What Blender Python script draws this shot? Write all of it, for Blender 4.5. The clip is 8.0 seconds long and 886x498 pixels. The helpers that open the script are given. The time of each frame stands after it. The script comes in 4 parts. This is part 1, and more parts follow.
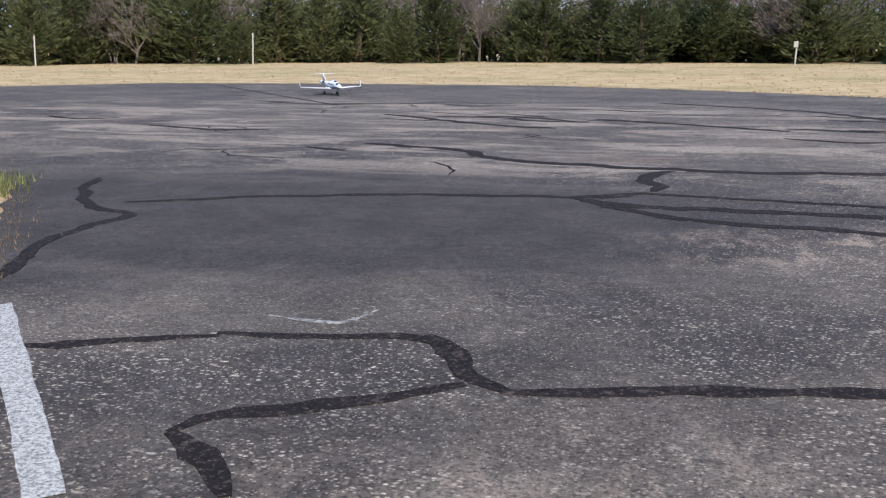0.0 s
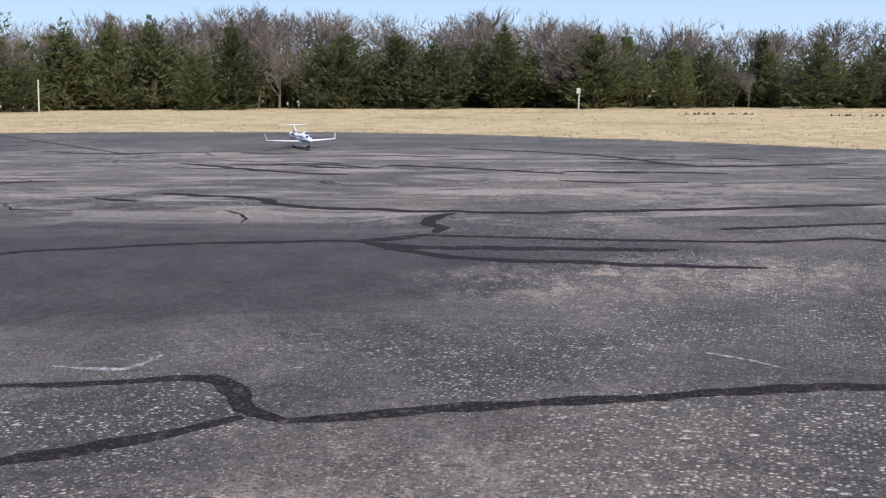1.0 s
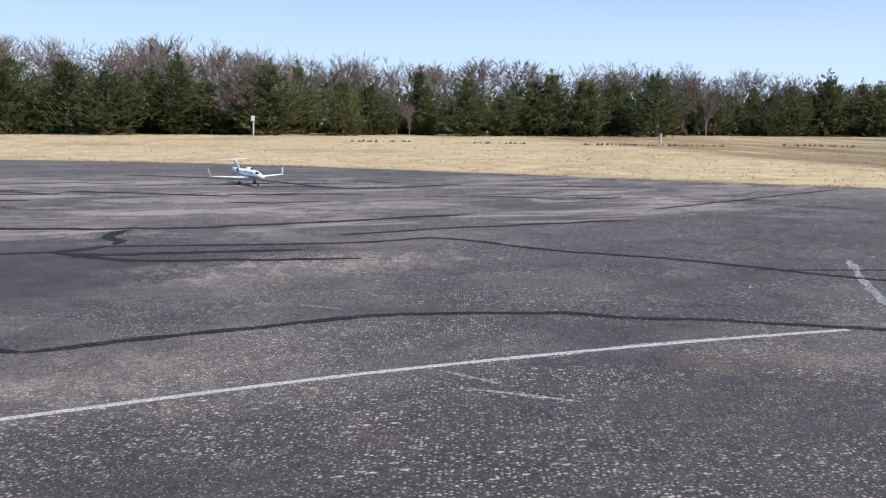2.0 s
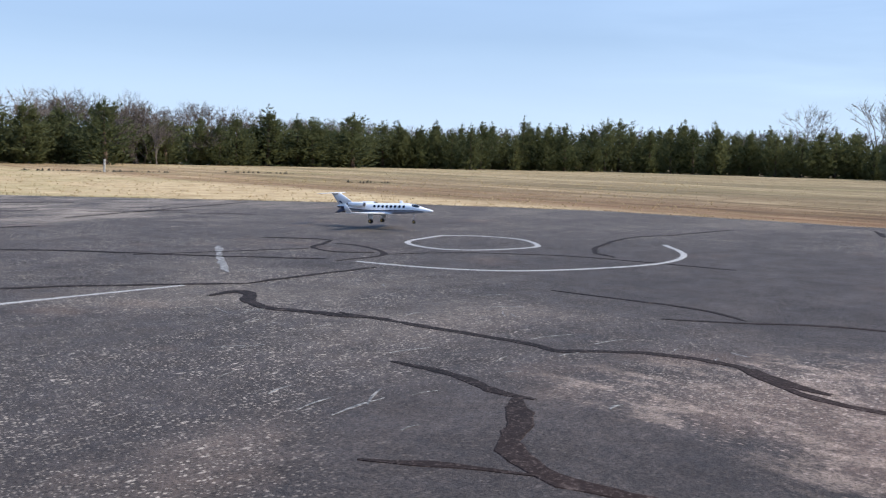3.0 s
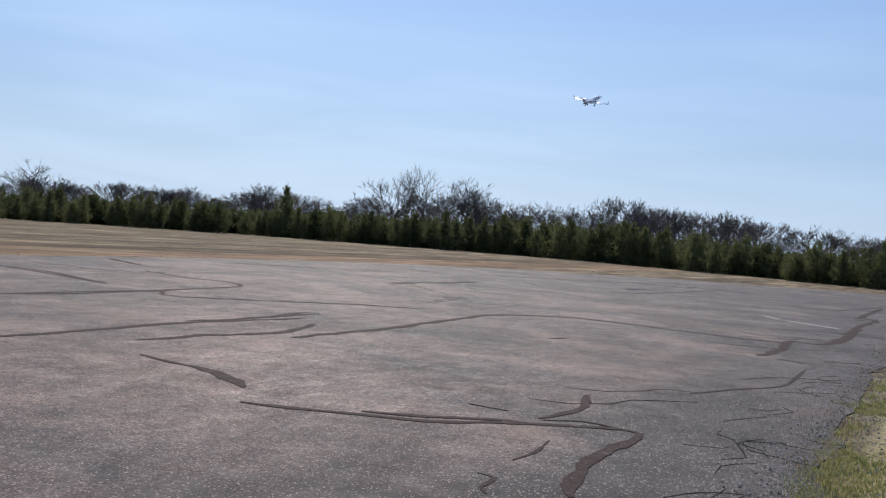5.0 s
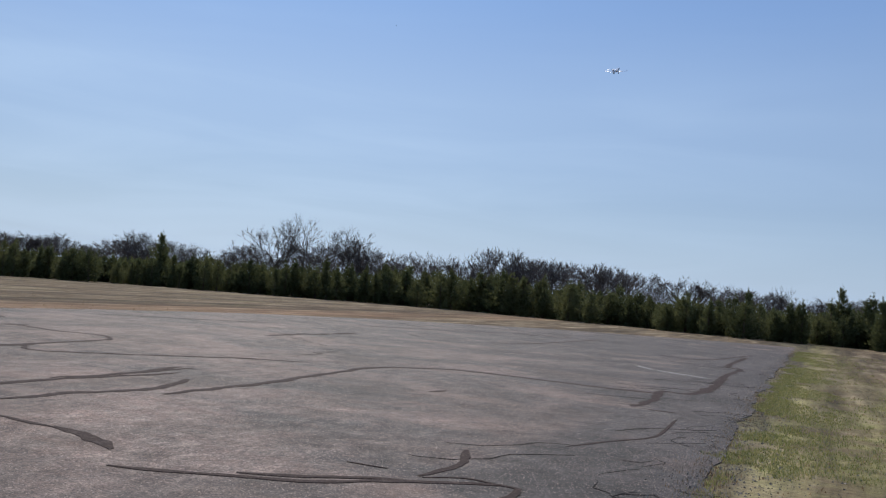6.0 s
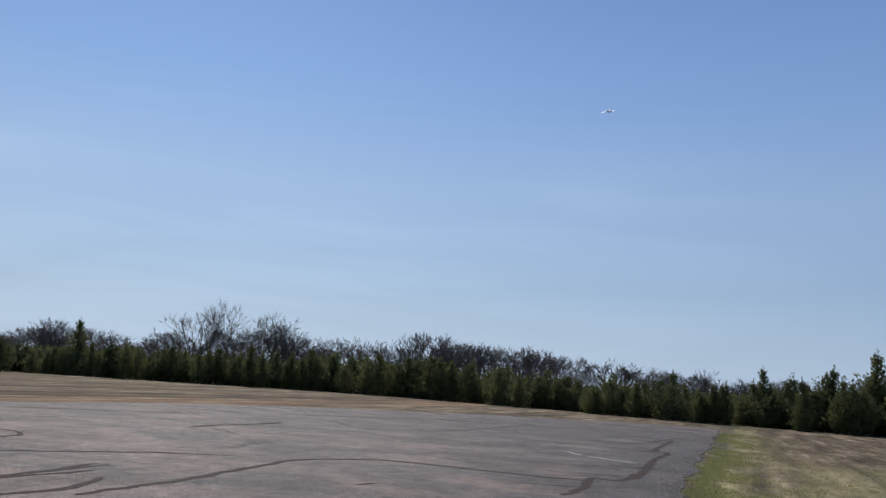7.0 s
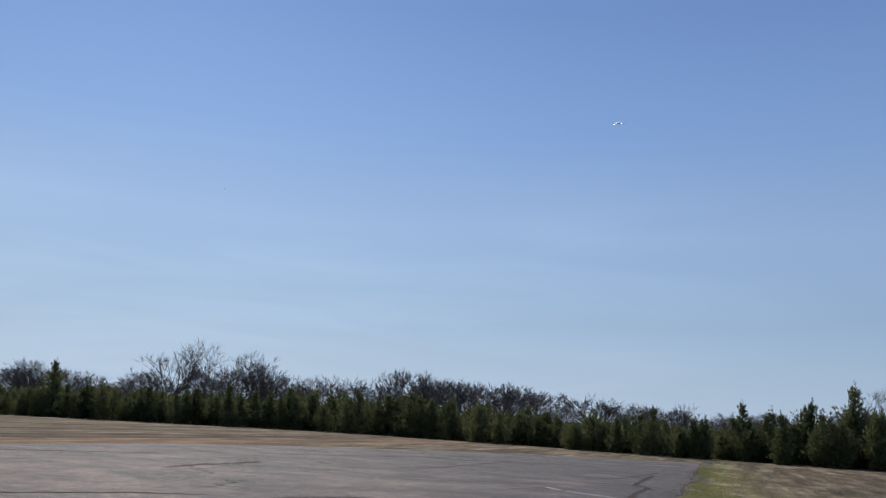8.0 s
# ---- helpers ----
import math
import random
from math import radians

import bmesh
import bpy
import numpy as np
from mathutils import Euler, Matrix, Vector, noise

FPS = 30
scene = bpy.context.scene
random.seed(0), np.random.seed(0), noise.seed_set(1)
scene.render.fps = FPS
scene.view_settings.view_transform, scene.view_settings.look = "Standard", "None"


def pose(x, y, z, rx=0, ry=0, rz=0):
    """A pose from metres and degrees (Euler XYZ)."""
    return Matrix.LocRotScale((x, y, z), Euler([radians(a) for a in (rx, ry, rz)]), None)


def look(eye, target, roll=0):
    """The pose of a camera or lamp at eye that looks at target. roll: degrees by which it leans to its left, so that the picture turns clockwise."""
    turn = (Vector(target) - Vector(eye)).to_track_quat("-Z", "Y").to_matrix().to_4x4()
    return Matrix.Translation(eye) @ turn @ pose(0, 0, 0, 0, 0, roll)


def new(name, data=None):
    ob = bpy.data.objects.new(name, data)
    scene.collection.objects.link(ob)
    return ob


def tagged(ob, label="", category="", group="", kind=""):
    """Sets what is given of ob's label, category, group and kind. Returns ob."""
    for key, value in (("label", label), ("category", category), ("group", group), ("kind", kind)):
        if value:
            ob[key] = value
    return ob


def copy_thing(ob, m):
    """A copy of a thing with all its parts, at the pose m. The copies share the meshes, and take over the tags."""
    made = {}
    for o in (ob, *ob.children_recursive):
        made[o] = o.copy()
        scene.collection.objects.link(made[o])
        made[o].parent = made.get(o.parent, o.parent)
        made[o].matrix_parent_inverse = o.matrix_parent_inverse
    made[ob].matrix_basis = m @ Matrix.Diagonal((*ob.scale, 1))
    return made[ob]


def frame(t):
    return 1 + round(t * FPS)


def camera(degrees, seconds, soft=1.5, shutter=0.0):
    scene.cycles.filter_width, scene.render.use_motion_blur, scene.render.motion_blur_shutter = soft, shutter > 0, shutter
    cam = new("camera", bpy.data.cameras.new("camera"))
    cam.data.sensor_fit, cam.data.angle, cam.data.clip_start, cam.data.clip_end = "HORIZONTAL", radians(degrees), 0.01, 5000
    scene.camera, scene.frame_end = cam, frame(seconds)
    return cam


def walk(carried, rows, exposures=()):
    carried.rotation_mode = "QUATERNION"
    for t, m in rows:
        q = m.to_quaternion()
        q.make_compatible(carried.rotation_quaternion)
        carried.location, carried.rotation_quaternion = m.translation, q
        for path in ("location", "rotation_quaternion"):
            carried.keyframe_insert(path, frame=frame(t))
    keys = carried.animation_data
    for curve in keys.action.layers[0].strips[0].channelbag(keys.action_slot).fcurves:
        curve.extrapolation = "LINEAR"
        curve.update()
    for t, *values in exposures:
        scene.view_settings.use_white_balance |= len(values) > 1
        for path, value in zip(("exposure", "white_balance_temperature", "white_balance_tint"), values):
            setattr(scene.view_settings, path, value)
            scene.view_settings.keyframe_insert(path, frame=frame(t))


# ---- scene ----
cam = camera(50.37, 8.0, soft=1.25, shutter=0.03)


def lean(x, y, z, rx, rz, roll):
    """A camera pose with its roll about the line of sight."""
    return pose(x, y, z, rx, 0, rz) @ pose(0, 0, 0, 0, 0, roll)


walk(cam, [
    (0.0, lean(-0.56, 6.64, 1.54, 77.60, 15.27, -0.37)),
    (0.5, lean(-0.38, 6.44, 1.64, 78.50, 11.18, -0.69)),
    (1.0, lean(-0.27, 6.20, 1.62, 80.19, 3.51, -0.41)),
    (1.5, lean(-0.04, 4.85, 1.71, 81.22, -4.32, 0.20)),
    (2.0, lean(-0.09, 2.85, 1.88, 81.63, -15.60, 0.35)),
    (2.2, lean(-0.08, 2.00, 1.85, 82.38, -19.20, 0.65)),
    (3.3, lean(0.01, 0.54, 1.45, 84.51, -65.49, 1.58)),
    (3.5, lean(0.09, 0.39, 1.48, 84.75, -80.58, 1.77)),
    (3.6, lean(0.09, 0.32, 1.49, 85.03, -88.69, 2.02)),
    (3.7, lean(0.09, 0.23, 1.49, 85.28, -96.74, 2.01)),
    (3.8, lean(0.11, 0.14, 1.48, 85.65, -104.73, 2.11)),
    (4.0, lean(0.15, -0.02, 1.50, 86.19, -119.20, 2.50)),
    (4.5, lean(-0.02, -0.16, 1.56, 87.61, -141.97, 4.09)),
    (5.0, lean(-0.10, -0.19, 1.60, 89.14, -150.74, 4.44)),
    (5.2, lean(-0.10, -0.19, 1.60, 89.80, -152.70, 4.35)),
    (6.5, lean(-0.10, -0.21, 1.71, 95.22, -159.80, 4.65)),
    (7.0, lean(-0.07, -0.27, 1.73, 98.10, -161.73, 3.92)),
    (7.5, lean(-0.04, -0.39, 1.71, 99.54, -162.36, 3.10)),
    (8.0, lean(-0.12, -0.17, 1.69, 100.41, -162.87, 3.31)),
], exposures=[(0.0, 0.27), (1.5, 0.28), (2.2, 0.36), (3.3, 0.24), (3.5, 0.18), (3.7, 0.09), (4.0, -0.06), (4.5, -0.12), (5.1, -0.16), (6.5, -0.48), (7.0, -0.48), (7.5, -0.62), (8.0, -0.50)])

# ---- light ----
SUN_AZ, SUN_EL = 145.0, 42.0      # degrees clockwise from +y, degrees up
az, el = radians(SUN_AZ), radians(SUN_EL)
to_sun = Vector((math.sin(az) * math.cos(el), math.cos(az) * math.cos(el), math.sin(el)))
sun = new("sun", bpy.data.lights.new("sun", "SUN"))
sun.data.energy, sun.data.angle, sun.data.color = 5.0, radians(0.53), (1.0, 0.93, 0.83)
sun.matrix_world = look(to_sun * 100, (0, 0, 0))

world = bpy.data.worlds.new("sky")
scene.world = world
world.use_nodes = True
wn, wl = world.node_tree.nodes, world.node_tree.links
wn.clear()
w_out, w_bg, w_sky = wn.new("ShaderNodeOutputWorld"), wn.new("ShaderNodeBackground"), wn.new("ShaderNodeTexSky")
w_sky.sky_type, w_sky.sun_disc = "NISHITA", False
w_sky.sun_elevation, w_sky.sun_rotation = el, az
w_sky.altitude, w_sky.air_density, w_sky.dust_density, w_sky.ozone_density = 150, 1.0, 2.0, 3.0
w_bg.inputs["Strength"].default_value = 0.072
# thin streaks of high cloud
w_co, w_map, w_noise, w_ramp, w_mix = wn.new("ShaderNodeTexCoord"), wn.new("ShaderNodeMapping"), wn.new("ShaderNodeTexNoise"), wn.new("ShaderNodeValToRGB"), wn.new("ShaderNodeMix")
w_map.inputs["Scale"].default_value = (2.2, 2.6, 16.0)
w_map.inputs["Rotation"].default_value = (0.10, 0.06, 0.5)
w_noise.inputs["Scale"].default_value, w_noise.inputs["Detail"].default_value, w_noise.inputs["Distortion"].default_value = 1.3, 6.0, 0.5
w_ramp.color_ramp.elements[0].position, w_ramp.color_ramp.elements[0].color = 0.43, (0, 0, 0, 1)
w_ramp.color_ramp.elements[1].position, w_ramp.color_ramp.elements[1].color = 0.72, (0.44, 0.44, 0.44, 1)
w_mix.data_type = "RGBA"
w_mix.inputs["B"].default_value = (15.0, 14.4, 13.6, 1)
wl.new(w_co.outputs["Generated"], w_map.inputs["Vector"])
wl.new(w_map.outputs["Vector"], w_noise.inputs["Vector"])
wl.new(w_noise.outputs["Fac"], w_ramp.inputs["Fac"])
w_thin, w_share = wn.new("ShaderNodeValToRGB"), wn.new("ShaderNodeMath")
w_thin.color_ramp.elements[0].position, w_thin.color_ramp.elements[0].color = 0.10, (1, 1, 1, 1)
w_thin.color_ramp.elements[1].position, w_thin.color_ramp.elements[1].color = 0.34, (0.06, 0.06, 0.06, 1)
w_share.operation = "MULTIPLY"
wl.new(w_ramp.outputs["Color"], w_share.inputs[0])
wl.new(w_thin.outputs["Color"], w_share.inputs[1])
# the cirrus lies to the south-east
w_way, w_side, w_cirrus = wn.new("ShaderNodeVectorMath"), wn.new("ShaderNodeValToRGB"), wn.new("ShaderNodeMath")
w_way.operation, w_cirrus.operation = "DOT_PRODUCT", "MULTIPLY"
w_way.inputs[1].default_value = (0.866, -0.5, 0.0)
w_side.color_ramp.elements[0].position, w_side.color_ramp.elements[0].color = 0.40, (0.10, 0.10, 0.10, 1)
w_side.color_ramp.elements[1].position, w_side.color_ramp.elements[1].color = 0.85, (1, 1, 1, 1)
wl.new(w_co.outputs["Generated"], w_way.inputs[0])
wl.new(w_way.outputs["Value"], w_side.inputs["Fac"])
wl.new(w_share.outputs["Value"], w_cirrus.inputs[0])
wl.new(w_side.outputs["Color"], w_cirrus.inputs[1])
wl.new(w_cirrus.outputs["Value"], w_mix.inputs["Factor"])
# pale haze low over the horizon
w_sep, w_haze, w_low = wn.new("ShaderNodeSeparateXYZ"), wn.new("ShaderNodeValToRGB"), wn.new("ShaderNodeMix")
for stop, (place, amount) in zip((w_haze.color_ramp.elements[0], w_haze.color_ramp.elements[1], w_haze.color_ramp.elements.new(0.12)), ((0.0, 0.82), (0.36, 0.0), (0.12, 0.46))):
    stop.position, stop.color = place, (amount, amount, amount, 1)
w_low.data_type = "RGBA"
w_low.inputs["B"].default_value = (13.2, 12.9, 12.6, 1)
wl.new(w_co.outputs["Generated"], w_sep.inputs["Vector"])
wl.new(w_sep.outputs["Z"], w_haze.inputs["Fac"])
wl.new(w_sep.outputs["Z"], w_thin.inputs["Fac"])
wl.new(w_haze.outputs["Color"], w_low.inputs["Factor"])
wl.new(w_sky.outputs["Color"], w_low.inputs["A"])
wl.new(w_low.outputs["Result"], w_mix.inputs["A"])
w_tint = wn.new("ShaderNodeMix")
w_tint.data_type, w_tint.blend_type = "RGBA", "MULTIPLY"
w_tint.inputs["Factor"].default_value = 1.0
w_deep = wn.new("ShaderNodeValToRGB")
while len(w_deep.color_ramp.elements) < 4:
    w_deep.color_ramp.elements.new(0.5)
for stop, (place, tone) in zip(w_deep.color_ramp.elements, ((0.0, (0.71, 0.92, 1.22)), (0.20, (0.63, 0.88, 1.26)), (0.30, (0.44, 0.71, 1.20)), (0.42, (0.305, 0.525, 1.02)))):
    stop.position, stop.color = place, (*tone, 1)
wl.new(w_sep.outputs["Z"], w_deep.inputs["Fac"])
wl.new(w_deep.outputs["Color"], w_tint.inputs["B"])
wl.new(w_mix.outputs["Result"], w_tint.inputs["A"])
wl.new(w_tint.outputs["Result"], w_bg.inputs["Color"])
wl.new(w_bg.outputs["Background"], w_out.inputs["Surface"])


# ---- materials ----
class Mat:
    """A small builder for node materials in object space, in metres."""

    def __init__(self, name, rough=0.6, metal=0.0, spec=0.5):
        self.m = bpy.data.materials.new(name)
        self.m.use_nodes = True
        self.n, self.l = self.m.node_tree.nodes, self.m.node_tree.links
        self.b = self.n["Principled BSDF"]
        self.b.inputs["Roughness"].default_value = rough
        self.b.inputs["Metallic"].default_value = metal
        self.b.inputs["Specular IOR Level"].default_value = spec
        self.co = self.n.new("ShaderNodeTexCoord").outputs["Object"]

    def noise(self, scale, detail=4.0, stretch=(1, 1, 1), rough=0.55, distort=0.0, vec=None):
        mp, t = self.n.new("ShaderNodeMapping"), self.n.new("ShaderNodeTexNoise")
        mp.inputs["Scale"].default_value = stretch
        t.inputs["Scale"].default_value, t.inputs["Detail"].default_value = scale, detail
        t.inputs["Roughness"].default_value, t.inputs["Distortion"].default_value = rough, distort
        self.l.new(vec or self.co, mp.inputs["Vector"])
        self.l.new(mp.outputs["Vector"], t.inputs["Vector"])
        return t.outputs["Fac"]

    def voronoi(self, scale, stretch=(1, 1, 1), feature="F1", out="Distance"):
        mp, t = self.n.new("ShaderNodeMapping"), self.n.new("ShaderNodeTexVoronoi")
        mp.inputs["Scale"].default_value = stretch
        t.inputs["Scale"].default_value, t.feature = scale, feature
        self.l.new(self.co, mp.inputs["Vector"])
        self.l.new(mp.outputs["Vector"], t.inputs["Vector"])
        return t.outputs[out]

    def ramp(self, fac, stops):
        r = self.n.new("ShaderNodeValToRGB")
        e = r.color_ramp.elements
        while len(e) < len(stops):
            e.new(0.5)
        for q, (p, c) in zip(e, stops):
            q.position, q.color = p, (*((c, c, c) if isinstance(c, (int, float)) else c), 1)
        self.l.new(fac, r.inputs["Fac"])
        return r.outputs["Color"]

    def mix(self, fac, a, b, kind="MIX"):
        x = self.n.new("ShaderNodeMix")
        x.data_type, x.blend_type = "RGBA", kind
        for key, v in (("Factor", fac), ("A", a), ("B", b)):
            if isinstance(v, (int, float)):
                x.inputs[key].default_value = v if key == "Factor" else (v, v, v, 1)
            elif isinstance(v, tuple):
                x.inputs[key].default_value = (*v, 1)
            else:
                self.l.new(v, x.inputs[key])
        return x.outputs["Result"]

    def math(self, op, a, b=0.0):
        x = self.n.new("ShaderNodeMath")
        x.operation = op
        for k, v in enumerate((a, b)):
            if isinstance(v, (int, float)):
                x.inputs[k].default_value = v
            else:
                self.l.new(v, x.inputs[k])
        return x.outputs["Value"]

    def axis(self, name):
        s = self.n.new("ShaderNodeSeparateXYZ")
        self.l.new(self.co, s.inputs["Vector"])
        return s.outputs[name]

    def random(self):
        return self.n.new("ShaderNodeObjectInfo").outputs["Random"]

    def island(self):
        return self.n.new("ShaderNodeNewGeometry").outputs["Random Per Island"]

    def color(self, c):
        if isinstance(c, tuple):
            self.b.inputs["Base Color"].default_value = (*c, 1)
        else:
            self.l.new(c, self.b.inputs["Base Color"])
        return self

    def rough(self, v):
        self.l.new(v, self.b.inputs["Roughness"])
        return self

    def bump(self, h, strength=0.3, dist=0.01):
        x = self.n.new("ShaderNodeBump")
        x.inputs["Strength"].default_value, x.inputs["Distance"].default_value = strength, dist
        self.l.new(h, x.inputs["Height"])
        self.l.new(x.outputs["Normal"], self.b.inputs["Normal"])
        return self


def zone(m, x, y, rx, ry, turn=0.0):
    """One inside an ellipse on the ground, fading to nought at its rim."""
    mp, g = m.n.new("ShaderNodeMapping"), m.n.new("ShaderNodeVectorMath")
    mp.vector_type = "TEXTURE"
    mp.inputs["Location"].default_value, mp.inputs["Scale"].default_value = (x, y, 0), (rx, ry, 1)
    mp.inputs["Rotation"].default_value = (0, 0, radians(turn))
    g.operation = "LENGTH"
    m.l.new(m.co, mp.inputs["Vector"])
    m.l.new(mp.outputs["Vector"], g.inputs[0])
    s = m.math("SUBTRACT", 1.0, g.outputs["Value"])
    s.node.use_clamp = True
    return s


def asphalt_material():
    m = Mat("worn_asphalt", rough=0.8, spec=0.22)
    sealed = m.ramp(m.noise(1.3, 6, (1, 1, 1), 0.65), [(0.3, (0.050, 0.045, 0.046)), (0.7, (0.087, 0.078, 0.078))])
    worn = m.ramp(m.noise(1.6, 6, (1, 1, 1), 0.65), [(0.3, (0.165, 0.120, 0.102)), (0.7, (0.328, 0.242, 0.206))])
    grey = m.ramp(m.noise(1.6, 6, (1, 1, 1), 0.65), [(0.3, (0.125, 0.112, 0.104)), (0.7, (0.250, 0.225, 0.208))])
    northern = m.ramp(m.math("MULTIPLY_ADD", m.axis("Y"), 0.14), [(0.0, 0.0), (0.9, 1.0)])
    northern.node.inputs["Fac"].links[0].from_node.inputs[2].default_value = -0.1
    worn = m.mix(northern, worn, grey)
    # where traffic and weather have bared the stone
    wear = m.math("ADD", m.math("MULTIPLY", m.noise(0.22, 6, (1.0, 1.6, 1), 0.62, 0.7), 0.6), m.math("MULTIPLY", m.noise(0.6, 6, (0.8, 1.2, 1), 0.65, 0.6), 0.4))
    # the ellipse at (7, -7) also has sun glare painted in as paler stone
    for x, y, rx, ry, turn, k in ((-7, 24.5, 14, 7, -4, 0.07), (6, 23.5, 12, 5.5, 8, 0.05), (15, 3, 10, 9, 0, -0.32), (-5, 16, 7, 3.5, 0, -0.18), (1.6, 14.2, 2.6, 0.9, 8, 0.14), (-0.6, 9.6, 3.2, 1.8, 8, 0.08), (0.5, 6.8, 5, 2.4, 0, -0.26), (6.0, 2.6, 3.2, 1.5, -28, 0.20),
                                  (5.0, 0.9, 1.0, 1.6, 20, 0.26), (6.4, -0.6, 2.4, 2.6, 0, 0.14), (3.7, 3.2, 1.4, 1.8, 0, -0.34), (14, -16, 12, 16, 0, 0.06), (9, -42, 12, 22, 0, -0.10), (7, -7, 6, 7, 0, 0.13), (4.2, -0.4, 1.3, 1.4, 0, -0.22), (12, -1, 5, 5, 0, -0.22),
                                  (-3.5, 14.2, 4.5, 1.9, 6, -0.30), (3.2, 1.2, 1.6, 2.2, 20, -0.25), (12, 12, 9, 8, -30, -0.16), (1.6, -11, 1.6, 9, 0, -0.34), (1.8, -34, 2.6, 22, 0, -0.36)):
        wear = m.math("ADD", wear, m.math("MULTIPLY", zone(m, x, y, rx, ry, turn), k))
    fac = m.ramp(wear, [(0.45, 0.0), (0.54, 0.38), (0.72, 1.0)])
    base = m.mix(fac, sealed, worn)
    # dusty streaks across the strip where the seal coat has gone
    dust = m.ramp(m.noise(0.62, 8, (0.42, 1.2, 1), 0.74, 0.9), [(0.49, 0.0), (0.57, 0.9)])
    bared = m.math("ADD", zone(m, -7, 24.5, 16, 9, -4), zone(m, 7, 23, 14, 7, 8))
    bared = m.ramp(bared, [(0.05, 0.0), (0.45, 0.9)])
    base = m.mix(m.math("MULTIPLY", dust, bared), base, (0.350, 0.315, 0.285))
    # pale crumbling patches elsewhere
    crumb = m.ramp(m.noise(2.3, 9, (1.5, 0.8, 1), 0.76, 0.3), [(0.50, 0.0), (0.60, 0.85)])
    spots = m.math("MULTIPLY", zone(m, 1.4, 14.2, 3.2, 1.2, 8), 0.9)
    for x, y, rx, ry, turn, k in ((6.0, 2.6, 3.6, 1.9, -28, 1.4), (4.9, 0.9, 1.3, 1.9, 15, 1.3), (-0.6, 9.6, 3.0, 1.4, 8, 0.35), (14, -22, 14, 26, 0, 0.30), (6.0, -8, 4, 5, 0, 0.5), (5.6, -0.6, 2.0, 2.0, 0, 0.3), (3.6, 3.6, 1.6, 2.2, 0, -1.5), (4.1, -0.5, 1.4, 1.6, 0, -1.6)):
        spots = m.math("ADD", spots, m.math("MULTIPLY", zone(m, x, y, rx, ry, turn), k))
    spots = m.ramp(spots, [(0.05, 0.0), (0.6, 0.9)])
    base = m.mix(m.math("MULTIPLY", crumb, spots), base, (0.385, 0.325, 0.285))
    # chips of pale stone: scattered, of uneven size
    def chips(size, share, stretch, spin):
        mp, t = m.n.new("ShaderNodeMapping"), m.n.new("ShaderNodeTexVoronoi")
        mp.inputs["Scale"].default_value, mp.inputs["Rotation"].default_value = stretch, (0, 0, spin)
        t.inputs["Scale"].default_value = size
        m.l.new(m.co, mp.inputs["Vector"])
        m.l.new(mp.outputs["Vector"], t.inputs["Vector"])
        sep = m.n.new("ShaderNodeSeparateColor")
        m.l.new(t.outputs["Color"], sep.inputs["Color"])
        lone = m.ramp(sep.outputs["Red"], [(1 - share, 0.0), (1 - share * 0.5, 1.0)])
        return m.math("MULTIPLY", lone, m.ramp(t.outputs["Distance"], [(0.26, 1.0), (0.44, 0.0)]))
    north = m.ramp(m.math("MULTIPLY_ADD", m.axis("Y"), 0.12), [(0.0, 0.22), (0.9, 1.0)])
    north.node.inputs["Fac"].links[0].from_node.inputs[2].default_value = 0.45
    where = m.ramp(m.noise(0.6, 5, (0.8, 1.3, 1), 0.65, 0.8), [(0.39, 0.08), (0.55, 1.0)])
    smooth = m.ramp(m.math("ADD", zone(m, -4.5, 14.5, 6, 4), m.math("ADD", zone(m, 3.7, 3.0, 1.8, 2.4), zone(m, 12, 4, 6, 8))), [(0.0, 1.0), (0.4, 0.12)])
    where = m.math("MULTIPLY", m.math("MULTIPLY", where, north), smooth)
    base = m.mix(m.math("MULTIPLY", spots, chips(30, 0.34, (1.5, 0.6, 1), 0.1)), base, (0.44, 0.375, 0.345))
    base = m.mix(m.math("MULTIPLY", where, chips(44, 0.46, (0.75, 1.1, 1), 0.2)), base, (0.54, 0.50, 0.455))
    base = m.mix(m.math("MULTIPLY", where, chips(22, 0.06, (0.6, 1.3, 1), 0.5)), base, (0.52, 0.485, 0.45))
    base = m.mix(m.math("MULTIPLY", m.math("MULTIPLY", north, smooth), chips(66, 0.30, (1, 1, 1), 1.1)), base, (0.36, 0.335, 0.31))
    mottle = m.ramp(m.noise(12, 7, (1, 1, 1), 0.8), [(0.38, 0.58), (0.58, 1.08)])
    base = m.mix(1.0, base, mottle, "MULTIPLY")
    coarse = m.ramp(m.noise(3.2, 9, (1.3, 0.8, 1), 0.80), [(0.36, 0.60), (0.62, 1.16)])
    cloudy = m.ramp(m.noise(0.42, 6, (1.2, 0.8, 1), 0.62, 0.5), [(0.38, 0.56), (0.60, 1.28)])
    grain = m.ramp(m.noise(19, 5, (1, 1, 1), 0.85), [(0.40, 0.58), (0.60, 1.30)])
    rough_part = m.mix(1.0, m.mix(1.0, m.mix(1.0, base, coarse, "MULTIPLY"), cloudy, "MULTIPLY"), grain, "MULTIPLY")
    base = m.mix(m.ramp(m.math("MULTIPLY_ADD", m.axis("Y"), -0.12), [(0.0, 0.25), (0.5, 1.0)]), base, rough_part)
    # bared stone shows as dark gaps and pale grains where the binder has gone
    bare = m.ramp(m.math("MULTIPLY_ADD", m.axis("Y"), -0.12), [(0.0, 0.0), (0.5, 0.9)])
    bare.node.inputs["Fac"].links[0].from_node.inputs[2].default_value = 0.35
    base = m.mix(m.math("MULTIPLY", bare, chips(38, 0.44, (1.0, 1.0, 1), 0.7)), base, (0.055, 0.046, 0.042))
